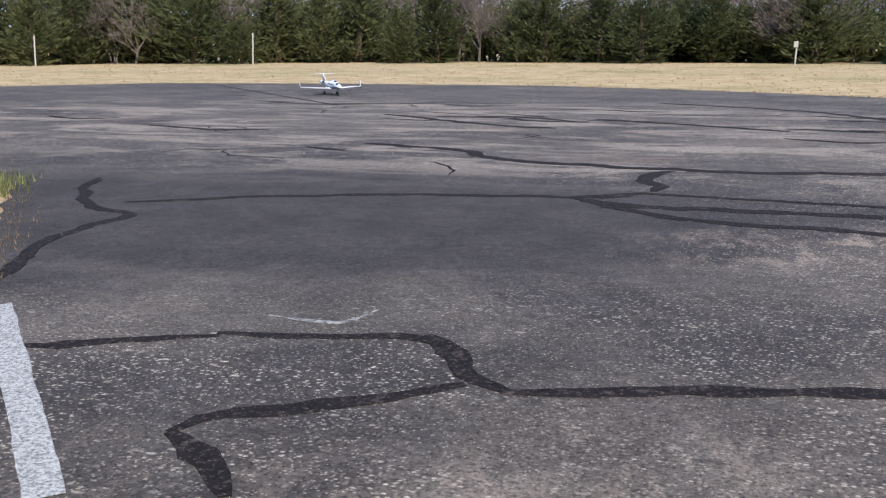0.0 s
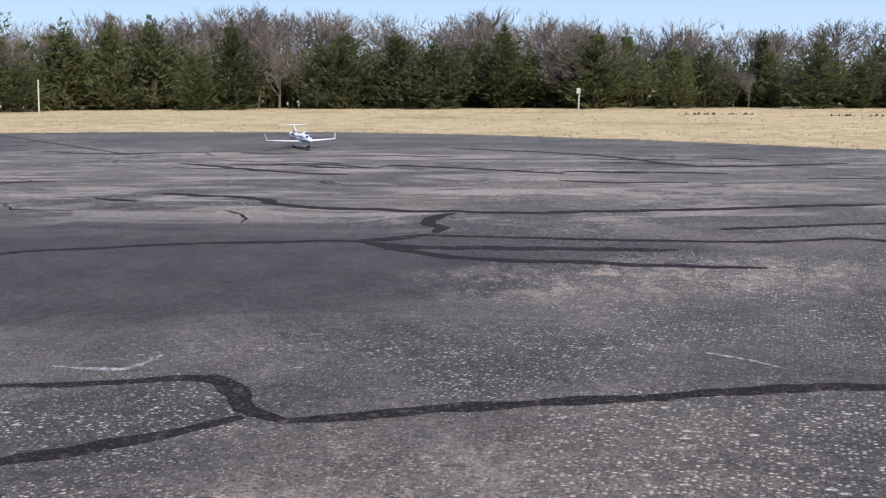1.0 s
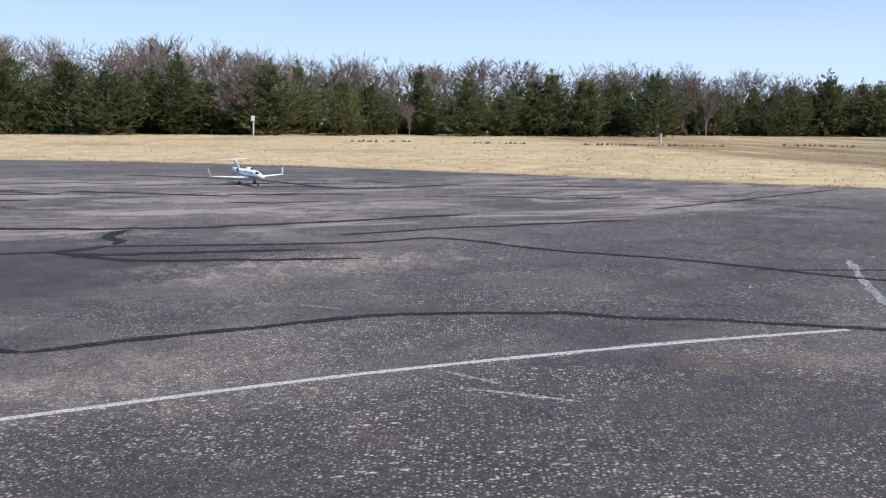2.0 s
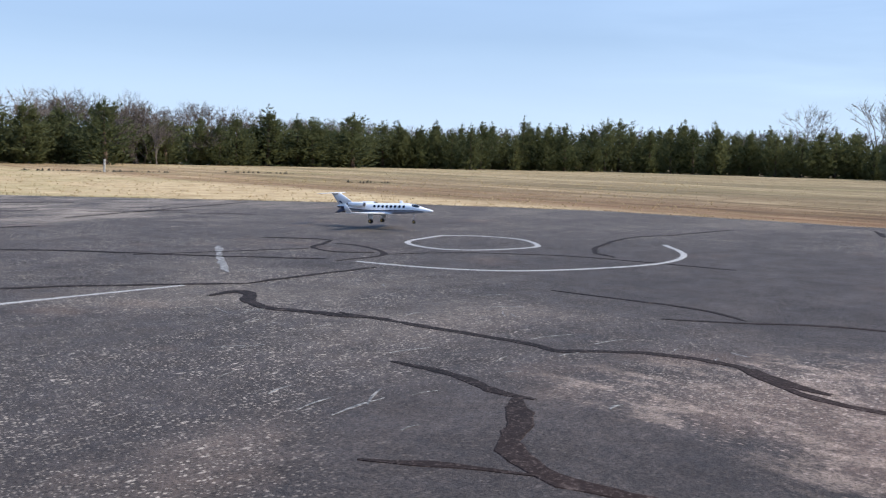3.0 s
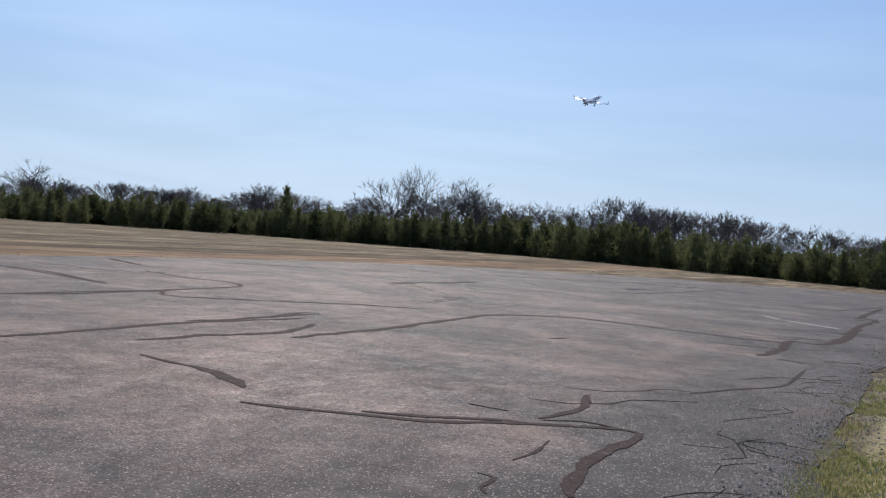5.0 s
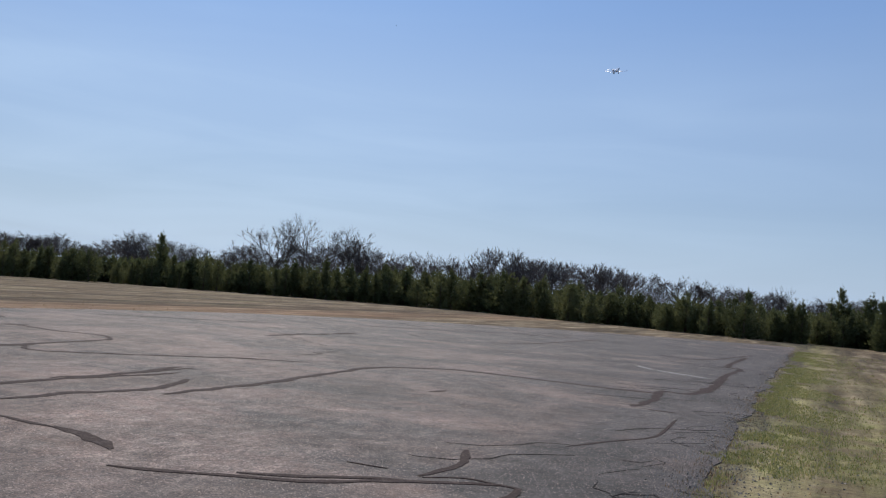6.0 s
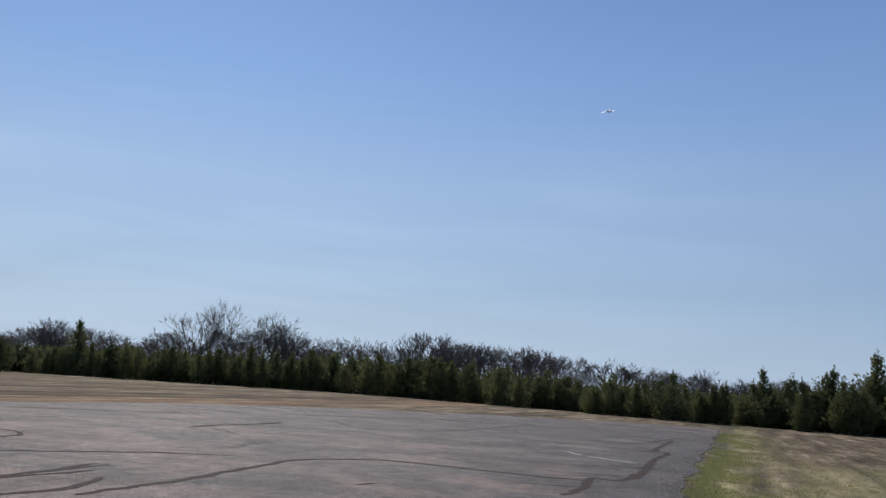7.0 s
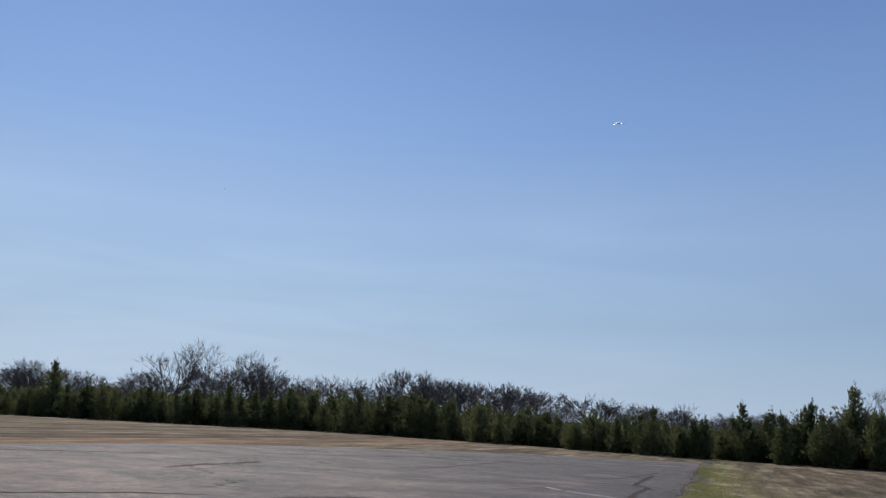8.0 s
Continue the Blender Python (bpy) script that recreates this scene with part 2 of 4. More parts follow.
    base = m.mix(m.math("MULTIPLY", bare, chips(52, 0.30, (1.0, 1.0, 1), 0.3)), base, (0.42, 0.355, 0.32))
    pits = m.ramp(m.noise(46, 4, (1, 1, 1), 0.8), [(0.38, 0.18), (0.52, 1.0)])
    base = m.mix(0.85, base, pits, "MULTIPLY")
    rust = m.ramp(m.noise(0.35, 4, (1, 1, 1), 0.6), [(0.60, 0.0), (0.74, 0.28)])
    base = m.mix(rust, base, (0.20, 0.135, 0.105))
    base = m.mix(1.0, base, m.mix(northern, (1.11, 0.985, 0.895), (1.07, 0.985, 0.875)), "MULTIPLY")
    m.color(base)
    m.rough(m.ramp(m.noise(3.0, 4), [(0.3, 0.68), (0.7, 0.85)]))
    return m.bump(m.noise(60, 4, (1, 1, 1), 0.75), 0.7, 0.014).m


def seal_material():
    m = Mat("bitumen_sealant", rough=0.85, spec=0.08)
    fresh = m.ramp(m.noise(9, 5, (1, 1, 1), 0.7), [(0.3, (0.008, 0.007, 0.007)), (0.75, (0.024, 0.020, 0.020))])
    old = m.ramp(m.noise(12, 5, (1, 1, 1), 0.7), [(0.3, (0.024, 0.013, 0.010)), (0.75, (0.060, 0.037, 0.031))])
    age = m.ramp(m.math("MULTIPLY_ADD", m.axis("Y"), -0.10), [(0.0, 0.0), (0.40, 0.92)])
    tone = m.mix(age, fresh, old)
    m.color(m.mix(m.math("MAXIMUM", m.ramp(m.noise(34, 5, (1, 1, 1), 0.8), [(0.54, 0.0), (0.66, 0.7)]), m.ramp(m.noise(5, 6, (1, 1, 1), 0.75), [(0.58, 0.0), (0.68, 0.55)])), tone, (0.155, 0.118, 0.102)))
    return m.bump(m.noise(40, 3), 0.4, 0.008).m


def paint_material():
    m = Mat("worn_road_paint", rough=0.7)
    m.color(m.ramp(m.noise(60, 6, (1, 1, 1), 0.8), [(0.40, (0.10, 0.096, 0.092)), (0.58, (0.50, 0.48, 0.45))]))
    return m.bump(m.noise(80, 2), 0.3, 0.005).m


def scuff_material():
    m = Mat("pale_scuff", rough=0.8)
    m.color(m.ramp(m.noise(22, 5, (1, 1, 1), 0.7), [(0.44, (0.07, 0.07, 0.07)), (0.62, (0.36, 0.34, 0.31))]))
    return m.m


def field_material():
    m = Mat("dry_grass_field", rough=0.95, spec=0.1)
    straw = m.ramp(m.noise(0.9, 7, (1, 1, 1), 0.7), [(0.3, (0.33, 0.235, 0.125)), (0.5, (0.50, 0.375, 0.215)), (0.72, (0.64, 0.505, 0.31))])
    earth = m.ramp(m.noise(0.33, 5, (1, 1, 1), 0.6), [(0.62, 0.0), (0.76, 0.55)])
    c = m.mix(earth, straw, (0.22, 0.12, 0.065))
    green = m.ramp(m.noise(0.12, 4, (1, 1, 1), 0.6), [(0.50, 0.0), (0.70, 0.55)])
    c = m.mix(green, c, (0.17, 0.19, 0.055))
    # browner band past the far edge, with backlit darkening put into its colour
    rim = m.math("MULTIPLY", m.ramp(m.math("MULTIPLY_ADD", m.axis("X"), 0.040), [(0.0, 0.0), (0.06, 0.85), (0.5, 0.65), (1.0, 0.1)]), m.ramp(m.noise(0.5, 5, (1.6, 0.4, 1)), [(0.35, 0.2), (0.6, 1.0)]))
    rim.node.inputs[0].links[0].from_node.inputs["Fac"].links[0].from_node.inputs[2].default_value = -0.92
    c = m.mix(rim, c, (0.25, 0.150, 0.082))
    east = m.ramp(m.math("MULTIPLY_ADD", m.axis("X"), 0.10), [(0.0, 0.0), (0.35, 0.85)])
    east.node.inputs["Fac"].links[0].from_node.inputs[2].default_value = -2.2
    low = m.ramp(m.math("MULTIPLY_ADD", m.axis("Y"), -0.020), [(0.0, 0.0), (0.9, 1.0)])
    low.node.inputs["Fac"].links[0].from_node.inputs[2].default_value = 1.1
    south = m.ramp(m.math("MULTIPLY_ADD", m.axis("Y"), -0.06), [(0.0, 0.0), (0.6, 0.92)])
    south.node.inputs["Fac"].links[0].from_node.inputs[2].default_value = -0.1
    brown = m.ramp(m.noise(0.5, 8, (1.5, 0.35, 1), 0.74, 0.4), [(0.36, (0.070, 0.044, 0.026)), (0.49, (0.150, 0.104, 0.062)), (0.62, (0.33, 0.255, 0.160))])
    c = m.mix(m.math("MAXIMUM", m.math("MULTIPLY", east, low), south), c, brown)
    # redder soil close to the far rim, paler straw further up the slope
    ruddy = m.ramp(m.math("MULTIPLY_ADD", m.axis("X"), 0.02), [(0.48, 0.90), (0.66, 0.0)])
    ruddy.node.inputs["Fac"].links[0].from_node.inputs[2].default_value = 0.0
    pale = m.math("MULTIPLY", m.ramp(m.math("MULTIPLY_ADD", m.axis("X"), 0.02), [(0.58, 0.0), (0.95, 0.75)]), m.ramp(m.math("MULTIPLY_ADD", m.axis("Y"), 0.03), [(0.0, 0.0), (0.5, 1.0)]))
    for q in pale.node.inputs[:2]:
        q.links[0].from_node.inputs["Fac"].links[0].from_node.inputs[2].default_value = 0.0
    pale.node.inputs[1].links[0].from_node.inputs["Fac"].links[0].from_node.inputs[2].default_value = 0.6
    c = m.mix(m.math("MULTIPLY", ruddy, m.math("MULTIPLY", east, low)), c, m.ramp(m.noise(0.7, 7, (2.5, 0.4, 1), 0.7), [(0.36, (0.15, 0.072, 0.038)), (0.62, (0.36, 0.215, 0.122))]))
    c = m.mix(m.math("MULTIPLY", pale, east), c, m.ramp(m.noise(0.5, 7, (2.0, 0.3, 1), 0.7), [(0.36, (0.22, 0.165, 0.085)), (0.62, (0.42, 0.335, 0.20))]))
    # greener turf in loose patches, and a green strip along the asphalt's near rim
    lush = m.math("MULTIPLY", m.ramp(m.noise(0.14, 6, (1.6, 0.45, 1), 0.68, 0.6), [(0.54, 0.0), (0.66, 0.35)]), east)
    c = m.mix(lush, c, (0.19, 0.185, 0.070))
    strip = m.ramp(m.math("MULTIPLY_ADD", m.axis("X"), 0.1), [(0.30, 0.0), (0.46, 0.40), (0.52, 0.85), (0.56, 0.9), (0.9, 0.0)])
    strip.node.inputs["Fac"].links[0].from_node.inputs[2].default_value = 0.5
    patch = m.ramp(m.math("ADD", zone(m, -5.5, -26, 6, 11), zone(m, -1.5, -16, 4, 9)), [(0.0, 0.0), (0.5, 0.70)])
    moist = m.math("MULTIPLY", m.math("MAXIMUM", m.math("MULTIPLY", strip, south), patch), m.ramp(m.noise(0.9, 7, (1, 1, 1), 0.72), [(0.38, 0.10), (0.60, 1.0)]))
    c = m.mix(moist, c, m.ramp(m.noise(2.2, 6, (1, 1, 1), 0.7), [(0.35, (0.20, 0.20, 0.060)), (0.65, (0.37, 0.32, 0.135))]))
    dirt = m.math("MULTIPLY", m.ramp(m.math("MULTIPLY_ADD", m.axis("X"), 0.1), [(0.54, 0.0), (0.595, 0.9), (0.8, 0.9), (0.9, 0.0)]), m.ramp(m.noise(2.6, 6, (1, 1, 1), 0.7), [(0.36, 0.15), (0.56, 1.0)]))
    dirt.node.inputs[0].links[0].from_node.inputs["Fac"].links[0].from_node.inputs[2].default_value = 0.5
    c = m.mix(m.math("MULTIPLY", dirt, south), c, (0.085, 0.072, 0.055))
    streak = m.ramp(m.noise(0.9, 8, (1.6, 0.10, 1), 0.72, 0.3), [(0.36, 0.42), (0.50, 0.92), (0.62, 1.30)])
    band = m.ramp(m.noise(0.16, 6, (1.5, 0.12, 1), 0.68, 0.3), [(0.38, 0.50), (0.50, 0.95), (0.60, 1.28)])
    c = m.mix(m.math("MAXIMUM", m.math("MULTIPLY", east, 0.8), south), c, m.mix(1.0, m.mix(1.0, c, streak, "MULTIPLY"), band, "MULTIPLY"))
    m.color(m.mix(0.6, c, m.ramp(m.noise(14, 4, (1, 1, 1), 0.7), [(0.3, 0.45), (0.7, 1.0)]), "MULTIPLY"))
    return m.bump(m.noise(9, 5), 0.7, 0.06).m


def blade_material(name, low, high, thin=0.5):
    m = Mat(name, rough=0.8, spec=0.15)
    c = m.ramp(m.island(), [(0.0, low), (1.0, high)])
    m.color(c)
    if thin:
        let, blend = m.n.new("ShaderNodeBsdfTranslucent"), m.n.new("ShaderNodeMixShader")
        m.l.new(c, let.inputs["Color"])
        blend.inputs["Fac"].default_value = thin
        m.l.new(m.b.outputs["BSDF"], blend.inputs[1])
        m.l.new(let.outputs["BSDF"], blend.inputs[2])
        m.l.new(blend.outputs["Shader"], m.n["Material Output"].inputs["Surface"])
    return m.m


def leaf_material(name, low, high):
    m = Mat(name, rough=0.75, spec=0.2)
    tone = m.math("ADD", m.math("MULTIPLY", m.random(), 0.55), m.math("MULTIPLY", m.island(), 0.45))
    c = m.ramp(tone, [(0.05, low), (0.95, high)])
    m.color(c)
    # thin sprays let some light through
    thin, blend = m.n.new("ShaderNodeBsdfTranslucent"), m.n.new("ShaderNodeMixShader")
    m.l.new(c, thin.inputs["Color"])
    blend.inputs["Fac"].default_value = 0.50
    m.l.new(m.b.outputs["BSDF"], blend.inputs[1])
    m.l.new(thin.outputs["BSDF"], blend.inputs[2])
    m.l.new(blend.outputs["Shader"], m.n["Material Output"].inputs["Surface"])
    return m.m


def bark_material(name, low, high):
    m = Mat(name, rough=0.9, spec=0.15)
    m.color(m.mix(0.5, m.ramp(m.noise(6, 4, (1, 1, 0.3)), [(0.3, low), (0.7, high)]), m.ramp(m.random(), [(0, low), (1, high)])))
    return m.m


def plain(name, c, rough=0.4, metal=0.0, wear=0.06, spec=0.5):
    m = Mat(name, rough=rough, metal=metal, spec=spec)
    low = tuple(max(0.0, v * (1 - wear * 2)) for v in c)
    m.color(m.ramp(m.noise(7, 4), [(0.35, low), (0.6, c)]))
    return m.m


ASPHALT, SEAL, PAINT, SCUFF, FIELD = asphalt_material(), seal_material(), paint_material(), scuff_material(), field_material()
STRAW = blade_material("straw_blades", (0.26, 0.18, 0.08), (0.58, 0.45, 0.25))
GREEN = blade_material("green_blades", (0.16, 0.18, 0.050), (0.42, 0.37, 0.16), 0.35)
BROWN = blade_material("brown_blades", (0.17, 0.115, 0.065), (0.34, 0.25, 0.145))
GRAVEL = blade_material("edge_gravel", (0.060, 0.052, 0.045), (0.34, 0.285, 0.225), 0.0)
CLUMP = blade_material("clump_blades", (0.11, 0.14, 0.04), (0.36, 0.34, 0.15))
CEDAR = leaf_material("cedar_foliage", (0.056, 0.068, 0.029), (0.155, 0.160, 0.068))
BARK = bark_material("cedar_bark", (0.06, 0.04, 0.03), (0.14, 0.10, 0.07))
TWIG = bark_material("bare_wood", (0.070, 0.057, 0.050), (0.23, 0.192, 0.168))
WHITE = plain("white_gloss_paint", (0.82, 0.82, 0.82), 0.22, wear=0.02)
NAVY = plain("navy_stripe", (0.030, 0.034, 0.060), 0.3)
BELLY = plain("grey_blue_belly", (0.33, 0.36, 0.44), 0.3)
GLASS = plain("dark_tinted_window", (0.012, 0.013, 0.016), 0.08)
RUBBER = plain("black_rubber", (0.02, 0.02, 0.02), 0.8)
METAL = plain("bare_metal", (0.55, 0.55, 0.56), 0.3, 1.0)
INTAKE = plain("dark_intake", (0.015, 0.015, 0.017), 0.5)
HUB = plain("brass_hub", (0.45, 0.30, 0.10), 0.35, 0.8)
POST = plain("weathered_white_post", (0.46, 0.44, 0.40), 0.8, wear=0.15)
CLOD = plain("dark_turf", (0.06, 0.05, 0.03), 0.95, wear=0.3)
GAP = plain("open_crack_gap", (0.014, 0.012, 0.011), 0.95, wear=0.2, spec=0.1)
FEATHER = plain("dark_feathers", (0.03, 0.028, 0.026), 0.7)


# ---- mesh helpers ----
def to_mesh(name, verts, faces, material, smooth=False):
    me = bpy.data.meshes.new(name)
    me.from_pydata(verts, [], faces)
    me.materials.append(material)
    if smooth:
        for p in me.polygons:
            p.use_smooth = True
    me.update()
    return me


def part(name, me, parent, label="", at=None):
    ob = new(name, me)
    ob.parent = parent
    if at is not None:
        ob.matrix_basis = at
    return tagged(ob, label) if label else ob


LAYER = [0]


def glide(points, step=0.08):
    """A smooth line through waypoints on the ground."""
    pts = [Vector((*p, 0)) for p in points]
    pts = [pts[0] * 2 - pts[1], *pts, pts[-1] * 2 - pts[-2]]
    out = []
    for a, b, c, d in zip(pts, pts[1:], pts[2:], pts[3:]):
        n = max(2, min(160, int((c - b).length / step)))
        for k in range(n):
            t = k / n
            out.append(0.5 * (2 * b + (c - a) * t + (2 * a - 5 * b + 4 * c - d) * t * t + (3 * b - a - 3 * c + d) * t ** 3))
    return out + [pts[-2]]


def jag(points, step=0.08):
    """The straight runs between waypoints, cut short."""
    out = []
    for a, b in zip(points, points[1:]):
        a, b = Vector((*a, 0)), Vector((*b, 0))
        n = max(1, int((b - a).length / step))
        out += [a.lerp(b, k / n) for k in range(n)]
    return out + [Vector((*points[-1], 0))]


def ribbon(name, points, width, z, thick, material, parent, ragged=0.35, wander=0.5, closed_ends=True, smooth=True):
    """A thin strip of poured or painted stuff along a line, with uneven edges."""
    line = glide(points) if smooth else jag(points)
    LAYER[0] += 1
    z += 0.00012 * (LAYER[0] % 23)
    verts, faces = [], []
    n = len(line)
    for i, p in enumerate(line):
        a, b = line[max(i - 1, 0)], line[min(i + 1, n - 1)]
        d = (b - a)
        d = d.normalized() if d.length > 1e-6 else Vector((1, 0, 0))
        side = Vector((-d.y, d.x, 0))
        q = p + side * (noise.noise(p * 1.7) * width * wander)
        taper = min(1.0, 0.35 + 0.16 * min(i, n - 1 - i)) if closed_ends else 1.0
        wl_ = width * 0.5 * taper * (1 + ragged * (noise.noise(p * 3.1 + Vector((3, 7, 1))) * 1.4 + noise.noise(p * 13.0) * 1.0))
        wr_ = width * 0.5 * taper * (1 + ragged * (noise.noise(p * 3.1 + Vector((9, 2, 5))) * 1.4 + noise.noise(p * 13.0 + Vector((5, 5, 5))) * 1.0))
        for s, h in ((-wl_ * 1.1, z - thick), (-wl_, z), (wr_, z), (wr_ * 1.1, z - thick)):
            verts.append(q + side * s + Vector((0, 0, h)))
        if i:
            o = 4 * i
            for k in range(3):
                faces.append((o - 4 + k, o - 3 + k, o + k + 1, o + k))
    return part(name, to_mesh(name, verts, faces, material), parent)


# ---- ground ----
def build_ground():
    n, far = 60, 2600.0
    verts, faces = [], []
    for j in range(n + 1):
        for i in range(n + 1):
            u, v = 2 * i / n - 1, 2 * j / n - 1
            x, y = far * u * abs(u) ** 2.2, far * v * abs(v) ** 2.2
            verts.append((x, y, -0.014))
    for j in range(n):
        for i in range(n):
            a = j * (n + 1) + i
            faces.append((a, a + 1, a + n + 2, a + n + 1))
    return tagged(new("ground", to_mesh("ground", verts, faces, FIELD)), "mown field of dry straw-coloured winter grass", "ground", kind="structure")


EDGE = [(1.6, -66), (1.35, -45), (1.15, -25), (1.0, -14), (0.88, -8.5), (0.1, -5), (-1.2, -2.5), (-2.2, 2), (-3.4, 8), (-5.2, 11.6), (-6.6, 13.8), (-9.5, 17), (-18, 27),
        (-27, 36.5), (-22, 40.5), (-15, 41), (-6, 40.3), (-1, 38), (4, 34.6), (8.5, 30.6), (12.2, 27), (15.8, 23.8), (19.5, 20.5), (22.6, 15.5), (23.6, 9), (24.0, 2), (24.6, -12),
        (25.6, -28), (25.0, -38), (22.5, -46), (16, -57), (9, -63), (4, -66)]


def inside(x, y, grow=0.0):
    hit, n = False, len(EDGE)
    for i in range(n):
        (x0, y0), (x1, y1) = EDGE[i], EDGE[(i + 1) % n]
        if (y0 > y) != (y1 > y) and x < x0 + (y - y0) / (y1 - y0) * (x1 - x0) + grow:
            hit = not hit
    return hit


def build_runway():
    ring = []
    n = len(EDGE)
    for i in range(n):
        a, b = Vector((*EDGE[i], 0)), Vector((*EDGE[(i + 1) % n], 0))
        steps = max(2, int((b - a).length / 0.2))
        side = Vector((-(b - a).y, (b - a).x, 0)).normalized()
        for k in range(steps):
            p = a.lerp(b, k / steps)
            ring.append(p + side * (0.20 * noise.noise(p * 0.5) + 0.09 * noise.noise(p * 2.1) + 0.05 * noise.noise(p * 6)))
    m = len(ring)
    verts = [Vector((p.x, p.y, 0)) for p in ring] + [Vector((p.x, p.y, -0.06)) for p in ring]
    faces = [tuple(range(m))] + [(i, m + i, m + (i + 1) % m, (i + 1) % m) for i in range(m)]
    bm = bmesh.new()
    vs = [bm.verts.new(v) for v in verts]
    for f in faces:
        bm.faces.new([vs[k] for k in f])
    bmesh.ops.triangulate(bm, faces=[f for f in bm.faces if len(f.verts) > 4])
    bmesh.ops.recalc_face_normals(bm, faces=bm.faces)
    me = bpy.data.meshes.new("runway")
    bm.to_mesh(me)
    bm.free()
    me.materials.append(ASPHALT)
    return tagged(new("runway", me), "old grey asphalt runway with sealed cracks and worn paint", "runway", kind="structure")


ground = build_ground()
runway = build_runway()


def seal(width, points):
    ribbon("crack_seal", points, width, 0.004, 0.0045, SEAL, runway, 0.44)


def stripe(width, points):
    ribbon("painted_line", points, width, 0.0035, 0.002, PAINT, runway, 0.10, 0.0, False)


def scuff(width, points):
    ribbon("scuff_mark", points, width, 0.003, 0.002, SCUFF, runway, 0.6, 0.15)


seal(0.12, [(-5.00, 11.71), (-5.49, 12.67), (-5.68, 13.57), (-5.64, 14.14), (-6.32, 14.56), (-7.00, 15.41), (-7.38, 16.22)])
seal(0.15, [(-2.58, 9.79), (-2.35, 9.66), (-2.21, 9.49), (-2.11, 9.33)])
seal(0.12, [(-2.58, 9.79), (-2.45, 10.01), (-2.05, 10.30), (-1.53, 10.59)])
seal(0.10, [(-4.05, 10.57), (-3.51, 10.77), (-3.01, 11.02)])
seal(0.12, [(-6.05, 14.73), (-5.26, 15.18), (-3.94, 15.73), (-2.17, 16.02), (-1.75, 16.00)])
seal(0.08, [(-3.04, 11.06), (-2.43, 11.15), (-1.98, 11.23), (-1.67, 11.06)])
seal(0.15, [(-1.93, 11.28), (-1.69, 11.06), (-1.64, 10.83), (-1.53, 10.64), (-1.33, 10.54)])
seal(0.20, [(-1.80, 16.02), (-1.40, 16.18), (-1.06, 16.49)])
seal(0.18, [(-0.90, 18.28), (-1.06, 17.96), (-1.11, 17.41), (-0.97, 16.96), (-1.00, 16.57)])
seal(0.18, [(-1.80, 16.02), (-1.23, 15.67), (-0.19, 15.62), (1.49, 15.52)])
seal(0.14, [(-1.66, 15.84), (-0.62, 15.05), (0.84, 14.79), (2.10, 14.55)])
seal(0.20, [(-5.61, 20.56), (-3.91, 19.89), (-3.41, 19.21), (-2.45, 18.72), (-1.05, 18.39), (0.56, 18.34), (2.81, 18.75), (4.95, 19.24)])
seal(0.09, [(-18.10, 39.02), (-13.54, 33.78), (-10.24, 30.00), (-9.38, 28.97)])
seal(0.20, [(-7.22, 26.35), (-4.49, 24.25), (-3.07, 23.64)])
seal(0.20, [(-2.58, 25.78), (-0.67, 24.80), (0.93, 23.80)])
seal(0.20, [(-1.55, 31.13), (1.28, 29.12), (2.45, 27.64), (3.84, 25.35), (6.82, 25.96)])
seal(0.16, [(-6.31, 19.89), (-5.54, 19.47)])
seal(0.12, [(2.22, 16.90), (4.21, 17.34), (7.43, 17.72)])
seal(0.08, [(6.12, 9.38), (6.87, 9.49), (8.32, 9.63)])
seal(0.14, [(5.30, 8.88), (5.72, 8.90), (5.42, 8.30), (5.41, 7.63), (5.75, 6.88)])
seal(0.09, [(8.76, 19.35), (10.62, 20.24), (15.53, 22.63)])
seal(0.08, [(9.61, 13.83), (10.26, 12.87), (9.31, 12.10), (9.13, 11.41), (9.56, 10.97)])
seal(0.05, [(6.54, 12.62), (9.10, 11.97)])
seal(0.09, [(5.70, 7.30), (5.82, 6.15), (5.91, 5.24), (5.85, 4.92), (6.13, 4.70), (6.37, 4.33), (6.43, 3.76), (6.16, 3.34), (5.96, 2.91), (5.96, 2.34), (6.10, 1.66)])
seal(0.10, [(4.62, 5.49), (4.68, 5.05), (4.57, 4.48), (4.58, 4.14)])
seal(0.14, [(4.56, 4.23), (4.14, 3.93), (3.72, 3.68), (3.51, 3.23), (3.51, 2.91), (3.54, 2.35)])
seal(0.07, [(2.99, 4.03), (3.23, 3.66), (3.47, 3.26)])
seal(0.06, [(8.52, 6.93), (8.64, 5.69), (8.60, 5.05), (8.36, 4.55)])
seal(0.06, [(7.82, 5.14), (8.26, 4.50), (8.78, 3.81), (9.06, 2.73)])
seal(0.08, [(10.00, 12.38), (10.02, 11.70), (9.51, 10.71), (8.38, 10.47)])
seal(0.05, [(9.51, 10.71), (10.63, 10.23), (11.68, 8.99), (12.01, 7.71), (12.20, 6.50)])
seal(0.08, [(19.42, 10.04), (17.04, 10.04), (15.31, 10.18), (12.79, 9.24), (12.17, 8.41)])
seal(0.11, [(22.21, 7.98), (20.16, 6.96), (18.89, 5.88), (16.61, 4.76)])
seal(0.15, [(6.44, 3.60), (6.26, 3.35), (6.15, 3.09), (6.12, 2.90)])
seal(0.13, [(5.98, 2.21), (5.96, 1.87), (6.00, 1.61), (6.16, 1.46)])
seal(0.17, [(6.05, 1.63), (6.38, 1.65), (6.79, 1.60), (6.93, 1.44), (6.84, 1.30), (6.56, 1.24), (6.28, 1.31), (6.11, 1.44), (5.94, 1.53)])
seal(0.17, [(6.32, 1.60), (6.42, 1.50), (6.56, 1.40)])
